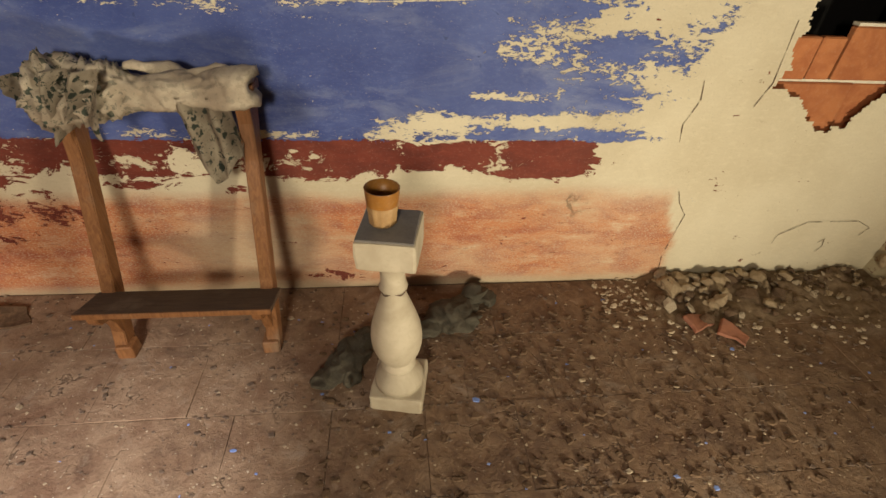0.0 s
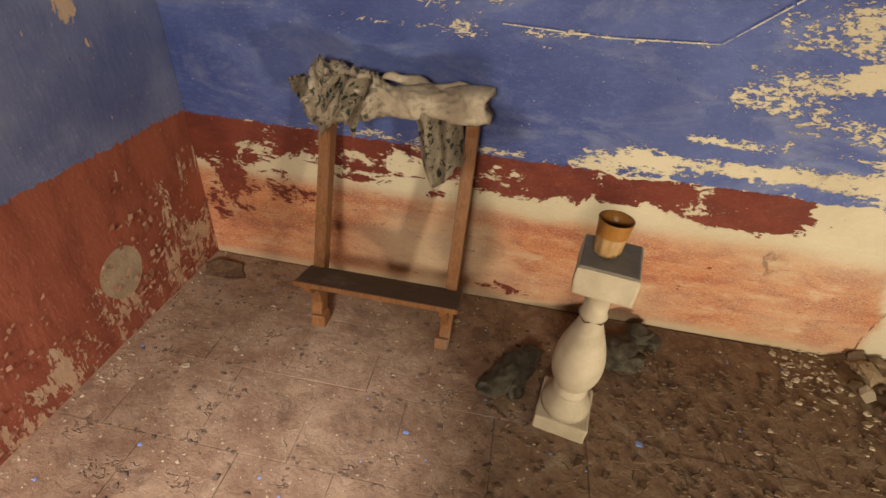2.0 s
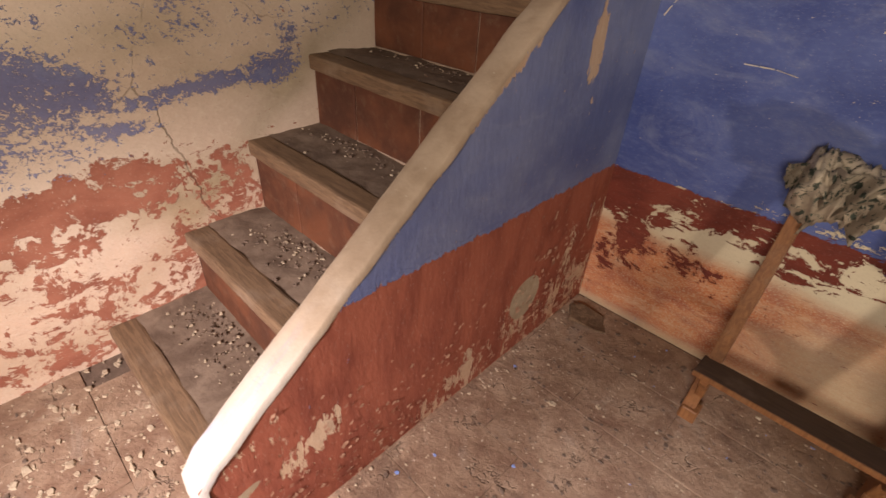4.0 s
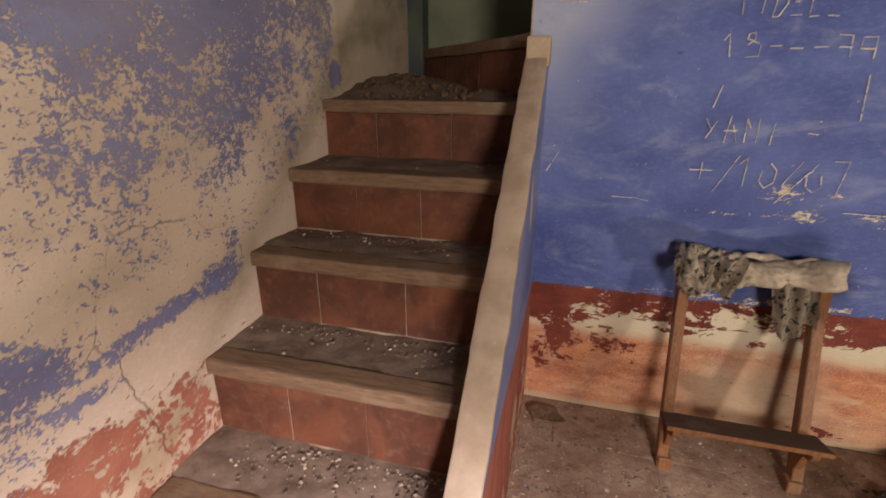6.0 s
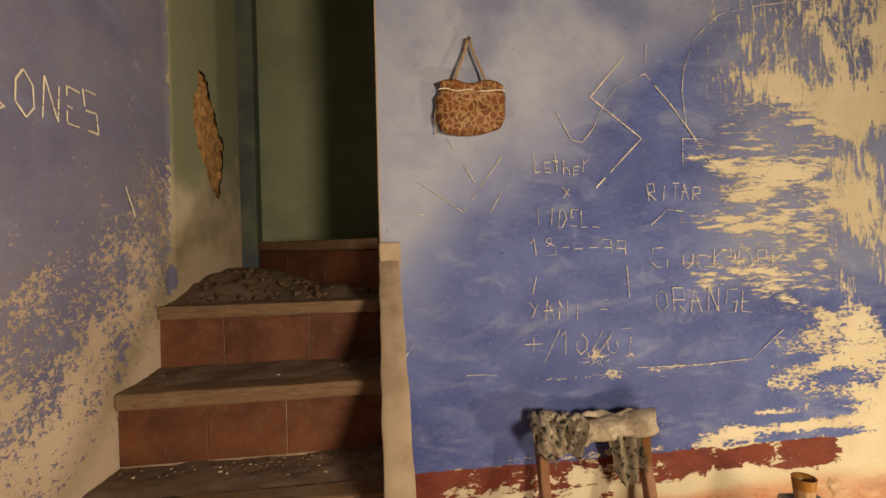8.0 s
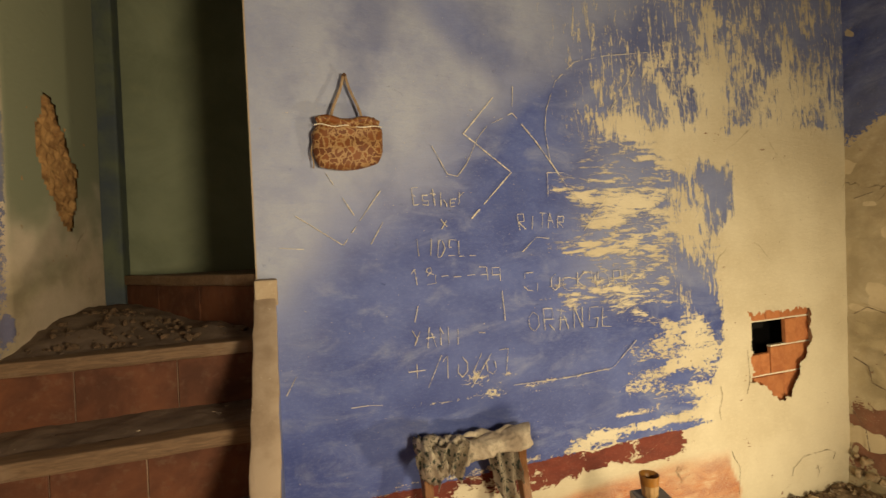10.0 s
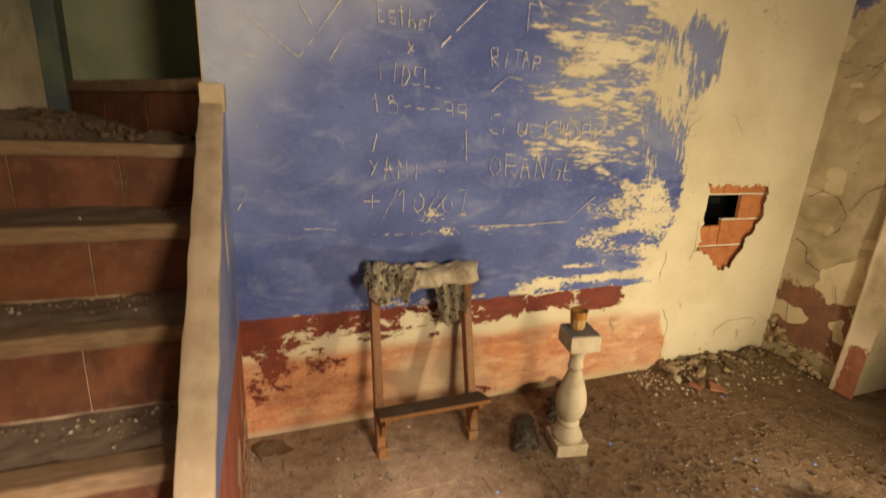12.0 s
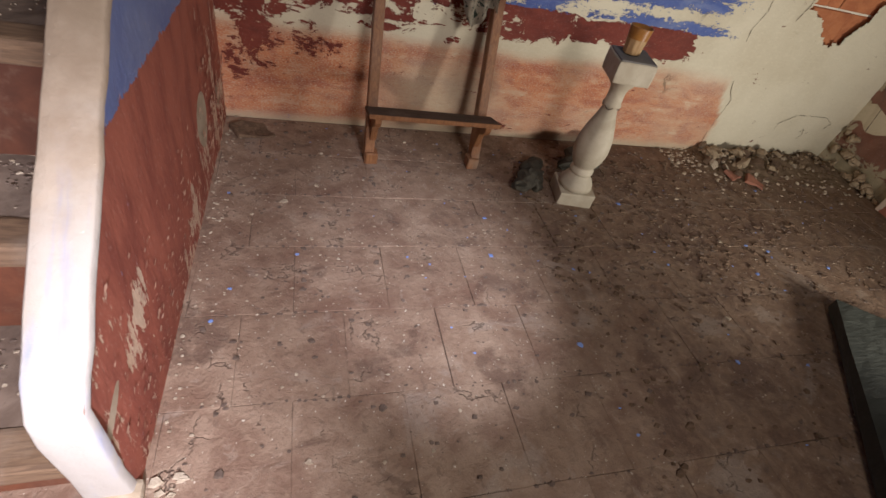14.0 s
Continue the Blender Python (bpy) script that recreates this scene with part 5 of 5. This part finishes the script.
for i, pts in enumerate(([(-0.05, 1.12), (-0.12, 1.17), (-0.22, 1.14), (-0.29, 1.04), (-0.27, 0.94), (-0.20, 0.88)], [(-0.29, 1.04), (-0.36, 1.20), (-0.46, 1.26)], [(-0.04, 0.84), (-0.12, 0.80), (-0.14, 0.70), (-0.24, 0.66)],
                         [(-0.06, 1.86), (-0.20, 1.90), (-0.28, 1.97), (-0.44, 1.99)], [(-0.34, 0.60), (-0.38, 0.48), (-0.36, 0.36)], [(-0.03, 0.50), (-0.10, 0.40), (-0.12, 0.26)])):
    ob = scratch("crack", pts, wall_e, lambda u, v, h: (lean(v) - 0.016 - 0.0008 * h, u, v), 0.006, 90 + i)
    ob.data.materials[0] = M_MORTAR

# strokes of the letters on a grid 2 wide and 4 high, column and row of each point
LETTERS = {"E": "24 04 00 20|02 12", "s": "22 02 01 21 20 00", "t": "14 10|03 23", "h": "04 00|02 12 21 20", "e": "01 21 22 02 00 20", "r": "03 00|02 23", "X": "00 24|04 20", "I": "14 10",
           "D": "04 00 10 22 14 04", "L": "04 00 20", "-": "02 22", "1": "03 14 10", "8": "02 13 14 04 03 22 20 00 02", "9": "22 02 04 24 20", "Y": "04 12 24|12 00", "A": "00 14 20|02 22", "N": "00 04 20 24",
           "0": "10 01 03 14 23 21 10", "/": "00 24", "7": "04 24 10", "R": "00 04 24 22 02 20", "T": "04 24|14 10", "C": "24 04 01 10 20", "O": "10 01 03 14 23 21 10", "K": "04 00|24 02 20", "W": "04 10 13 20 24",
           "G": "24 04 00 20 22 12", "B": "00 04 13 02 21 00", "S": "24 04 02 22 20 00", "_": "00 20", "+": "02 22|13 11"}


def writing(text, u, v, h, advance, parent, place, slope=0.0, seed=0, w=0.0039):
    """Scratched letters in a thin uneven hand, from (u, v) on."""
    r = random.Random(seed)
    for ch in text:
        if ch in LETTERS:
            sz, dv, k = h * r.uniform(0.85, 1.15), r.uniform(-0.1, 0.1) * h, r.uniform(-0.12, 0.12)
            for stroke in LETTERS[ch].split("|"):
                pts = []
                for q in stroke.split():
                    a, b = int(q[0]) / 2 + r.uniform(-0.06, 0.06), int(q[1]) / 4 + r.uniform(-0.04, 0.04)
                    pts.append((u + a * advance * 0.62 + b * k * sz, v + b * sz + dv))
                scratch("scratched_letter", pts, parent, place, w, r.random())
        u += advance
        v += slope * advance


for text, x, z, h, adv in (("Esther", 0.60, 1.865, 0.075, 0.044), ("X", 0.73, 1.755, 0.05, 0.05), ("IIDEL_", 0.60, 1.635, 0.075, 0.052), ("18---99", 0.58, 1.51, 0.065, 0.066),
                           ("YANI -", 0.57, 1.225, 0.085, 0.064), ("10/07", 0.70, 1.07, 0.095, 0.075), ("RITAR", 1.13, 1.745, 0.065, 0.054), ("CLOCKWORK", 1.14, 1.435, 0.075, 0.076), ("ORANGE", 1.16, 1.235, 0.105, 0.085)):
    writing(text, x, z, h, adv, wall_n, on_north, -0.03, len(text) + int(z * 10))
writing("BONES", -0.85, 1.87, 0.105, 0.088, wall_w, on_west, 0.16, 3, 0.007)

# ---------------------------------------------------------------- stones, crumbs and chips
rng = random.Random(11)
STONES = []
for k in range(7):
    sm = bmesh.new()
    bmesh.ops.create_icosphere(sm, subdivisions=1, radius=1)
    for v in sm.verts:
        d = 1 + 0.45 * noise.noise(v.co * 1.1 + Vector((k * 3.3, 0, 0)))
        v.co = Vector((v.co.x * d, v.co.y * d * 0.8, v.co.z * d * 0.55))
        v.co += noise.cell_vector(v.co * 1.6 + Vector((k, k, k))) * 0.34
    me = bpy.data.meshes.new("stone")
    sm.to_mesh(me)
    sm.free()
    me.materials.append((M_STONE, M_STONE, M_DEBRIS, M_DIRT, M_DIRT, M_STONE, M_STONE)[k])
    STONES.append(me)
rubble = empty("rubble_heap", (2.75, -0.12, 0), "heap of broken stones and plaster along the wall foot", "rubble")


def bank(x, y):
    """Height of the dirt banked up along the wall foot."""
    k = float(sstep(2.30, 2.50, x) * sstep(-0.36 + 0.05 * math.sin(x * 9), -0.04, y))
    return k * (0.030 + 0.030 * noise.noise(Vector((x * 9, y * 9, 1.0))) + 0.016 * noise.noise(Vector((x * 30, y * 30, 4.0)))) - 0.004


dirt = bmesh.new()
bmesh.ops.create_grid(dirt, x_segments=110, y_segments=44, size=0.5, matrix=Matrix.Translation((2.87, -0.197, 0)) @ Matrix.Diagonal((1.16, 0.39, 1, 1)))
for v in dirt.verts:
    v.co.z = bank(v.co.x, v.co.y)
tagged(part("dirt_bank", dirt, m_simple("banked_brown_dirt", (0.25, 0.175, 0.105), (0.14, 0.092, 0.054), 0.95, 34, 0.008, fleck=(0.42, 0.34, 0.23)), None, smooth=True), "brown dirt and dust banked along the wall foot", "dirt", kind="stuff")


def stone(x, y, z, s, parent, kinds=STONES):
    ob = new("stone", rng.choice(kinds))
    ob.parent = parent
    ob.matrix_world = pose(x, y, z, rng.uniform(-40, 40), rng.uniform(-40, 40), rng.uniform(0, 360)) @ Matrix.Diagonal((s, s, s, 1))
    return ob


for _ in range(230):
    u = rng.random()
    x = 2.42 + 0.95 * u
    y = -0.02 - abs(rng.gauss(0, 0.10)) * (1.3 - 0.6 * u)
    s = rng.choice((0.007, 0.010, 0.014, 0.02, 0.028)) * (1.1 if x < 2.85 else 0.6)
    stone(x, y, bank(x, y) + s * 0.3, s, rubble)
for x, y, s in ((2.48, -0.10, 0.062), (2.56, -0.05, 0.06), (2.72, -0.05, 0.06), (2.64, -0.19, 0.05), (2.80, -0.14, 0.05), (2.88, -0.06, 0.055), (2.66, -0.10, 0.055), (2.94, -0.14, 0.04), (3.02, -0.06, 0.045)):
    stone(x, y, bank(x, y) + s * 0.18, s * 0.82, rubble)
for x, y, t in ((2.52, -0.27, 20), (2.62, -0.33, -40)):
    sh = box(-0.05, 0.05, -0.032, 0.032, 0, 0.014, 0.003, 1, cuts=2)
    shake(sh, 0.014, 16, x)
    ob = part("tile_shard", sh, M_CLAY)
    ob.matrix_world = pose(x, y, 0.006 + max(0.0, bank(x, y)), 8, 6, t)
    tagged(ob, "broken piece of red clay tile lying on the floor", "tile shard", "tile shards")
sh = box(-0.075, 0.075, -0.05, 0.05, 0, 0.016, 0.003, 1, cuts=2)
shake(sh, 0.03, 9, 3)
ob = part("tile_shard", sh, M_CLAY)
ob.data.materials[0] = M_DIRT
ob.matrix_world = pose(0.11, -0.13, 0.005, 4, 3, 25)
tagged(ob, "brown broken tile piece lying in the dusty corner", "tile shard", "tile shards")


def litter(name, count, region, sizes, material, label, seed, flat=0.35, height=lambda x, y: 0.0, kind="stuff", thick=1.0):
    """Many small irregular chips lying about, joined."""
    r = random.Random(seed)
    verts, faces = [], []
    for _ in range(count):
        x, y = region(r)
        s = r.choice(sizes) * r.uniform(0.6, 1.3)
        z = height(x, y)
        k = r.choice((4, 5, 6))
        a0 = r.uniform(0, 6)
        tilt = r.uniform(-0.5, 0.5) * flat
        base = len(verts)
        el = r.uniform(0.45, 1.0)
        for q in range(k):
            a = a0 + 2 * math.pi * q / k + r.uniform(-0.3, 0.3)
            rad = s * r.uniform(0.65, 1.1)
            dx, dy = rad * math.cos(a), rad * el * math.sin(a)
            verts.append((x + dx, y + dy, z))
            verts.append((x + dx * 0.8, y + dy * 0.8, z + s * flat * thick * r.uniform(0.5, 1.1) + dx * tilt + s * 0.1))
        for q in range(k):
            b0, b1 = base + 2 * q, base + 2 * ((q + 1) % k)
            faces.append((b0, b1, b1 + 1, b0 + 1))
        faces.append(tuple(base + 2 * q + 1 for q in range(k)))
    me = bpy.data.meshes.new(name)
    me.from_pydata(verts, [], faces)
    me.materials.append(material)
    return tagged(new(name, me), label, "debris", kind=kind)


def on_floor(r):
    while True:
        x, y = r.uniform(-0.85, 3.3), -abs(r.gauss(0, 1.1)) - 0.02
        if y > -3.6 and not (x < 0.03 and y > -1.6):
            return x, y


litter("floor_crumbs", 2600, on_floor, (0.0014, 0.0018, 0.0025, 0.0035, 0.005), M_DEBRIS, "pale plaster crumbs scattered on the floor", 5)
litter("dark_crumbs", 3000, on_floor, (0.002, 0.003, 0.004, 0.006, 0.010), M_MORTAR, "dark dirt crumbs scattered on the floor", 8, 0.3)
litter("paint_chips", 110, on_floor, (0.005, 0.007, 0.011), M_BLUECHIP, "blue paint chips scattered on the floor", 21, 0.12)
litter("dirt_lumps", 1500, lambda r: (1.15 + abs(r.gauss(0.7, 0.55)) * 1.0, -0.15 - abs(r.gauss(0, 0.75))), (0.004, 0.006, 0.010, 0.016), M_DIRT, "brown dirt lumps caked on the floor", 31, 0.3)
litter("plaster_chips", 60, on_floor, (0.006, 0.009, 0.013), M_DEBRIS, "larger pale plaster chips scattered on the floor", 32, 0.35)


def along_joint(r):
    k = r.choice((1, 2, 3, 4, 5, 6, 7))
    u = r.choice((0.3, 0.9, 1.5, 1.9, 2.3, 2.7))
    return u + r.gauss(0, 0.11), -0.01 - 0.27 * k + r.gauss(0, 0.004)


litter("joint_dirt", 700, along_joint, (0.003, 0.005, 0.008), M_MORTAR, "dark dirt packed along the tile joints", 33, 0.25)
litter("wall_foot_crumbs", 700, lambda r: (r.uniform(2.2, 3.4), -abs(r.gauss(0, 0.17))), (0.005, 0.008, 0.012), M_DEBRIS, "plaster crumbs along the wall foot", 9, 0.6)
litter("parapet_crumbs", 110, lambda r: (0.01 + abs(r.gauss(0, 0.03)), r.uniform(-1.5, 0)), (0.002, 0.004, 0.006), M_DEBRIS, "flaked paint along the parapet foot", 10, 0.5)
litter("step_foot_crumbs", 520, lambda r: (r.uniform(-0.9, 0.1), r.uniform(-2.1, -1.5)), (0.005, 0.008, 0.014), M_DEBRIS, "plaster flakes before the stairs", 12, 0.3)


def step_z(y):
    z = 0
    for sy, sz in STEPS:
        if y >= sy:
            z = sz
    return z


def on_step(r):
    i = r.choice((0, 0, 0, 1, 1, 1, 2, 3, 4, 5, 5))
    y0, y1 = STEPS[i][0], STEPS[i + 1][0]
    y = y1 - 0.01 - abs(r.gauss(0, 0.35)) * (y1 - y0 - 0.09) / 1.0
    return r.uniform(-0.9, -0.11), max(y0 + 0.08, y)


litter("step_crumbs", 700, on_step, (0.002, 0.003, 0.004, 0.007), M_DEBRIS, "plaster crumbs lying on the treads", 14, 0.4, lambda x, y: step_z(y) - 0.001)
litter("step_dirt", 900, on_step, (0.003, 0.005, 0.008), M_MORTAR, "dark dirt lying on the treads", 15, 0.4, lambda x, y: step_z(y) - 0.001)
heap_s = empty("plaster_heap", (-0.7, 0.12, 1.354), "broken plaster heaped on the winding step", "rubble")
for _ in range(170):
    q = abs(rng.gauss(0, 0.18))
    x = max(-0.88, -0.86 + q * 2.0)
    y = rng.uniform(0.0, 0.62) * (0.25 + 0.75 * sstep(-0.1, -0.85, x))
    stone(x, y, 1.356 + mound(x, y) + 0.012 * rng.random(), rng.choice((0.005, 0.007, 0.010, 0.014, 0.022)), heap_s, STONES[3:5])

# ---------------------------------------------------------------- floor tiles
T = 0.27
TILES = []
for k in range(4):
    tb = box(-T / 2 + 0.0004, T / 2 - 0.0004, -T / 2 + 0.0004, T / 2 - 0.0004, -0.02, 0.0, 0.0010)
    shake(tb, 0.003, 6, k * 2.0)
    me = bpy.data.meshes.new("floor_tile")
    tb.to_mesh(me)
    tb.free()
    me.materials.append(M_FLOOR)
    TILES.append(me)
rng = random.Random(4)
row = 0
y = -0.01 - T / 2
while y > -4.25:
    x = -0.80 + (T / 2 if row % 2 else 0)
    while x < EX + 0.25:
        if not (x < -0.16 and y > -1.36):
            ob = new("floor_tile", rng.choice(TILES))
            ob.parent = floor
            ob.matrix_world = pose(x, y, rng.uniform(-0.0008, 0.0004), rng.uniform(-0.1, 0.1), rng.uniform(-0.1, 0.1), rng.choice((0, 90, 180, 270)) + rng.uniform(-0.4, 0.4))
        x += T
    y -= T
    row += 1
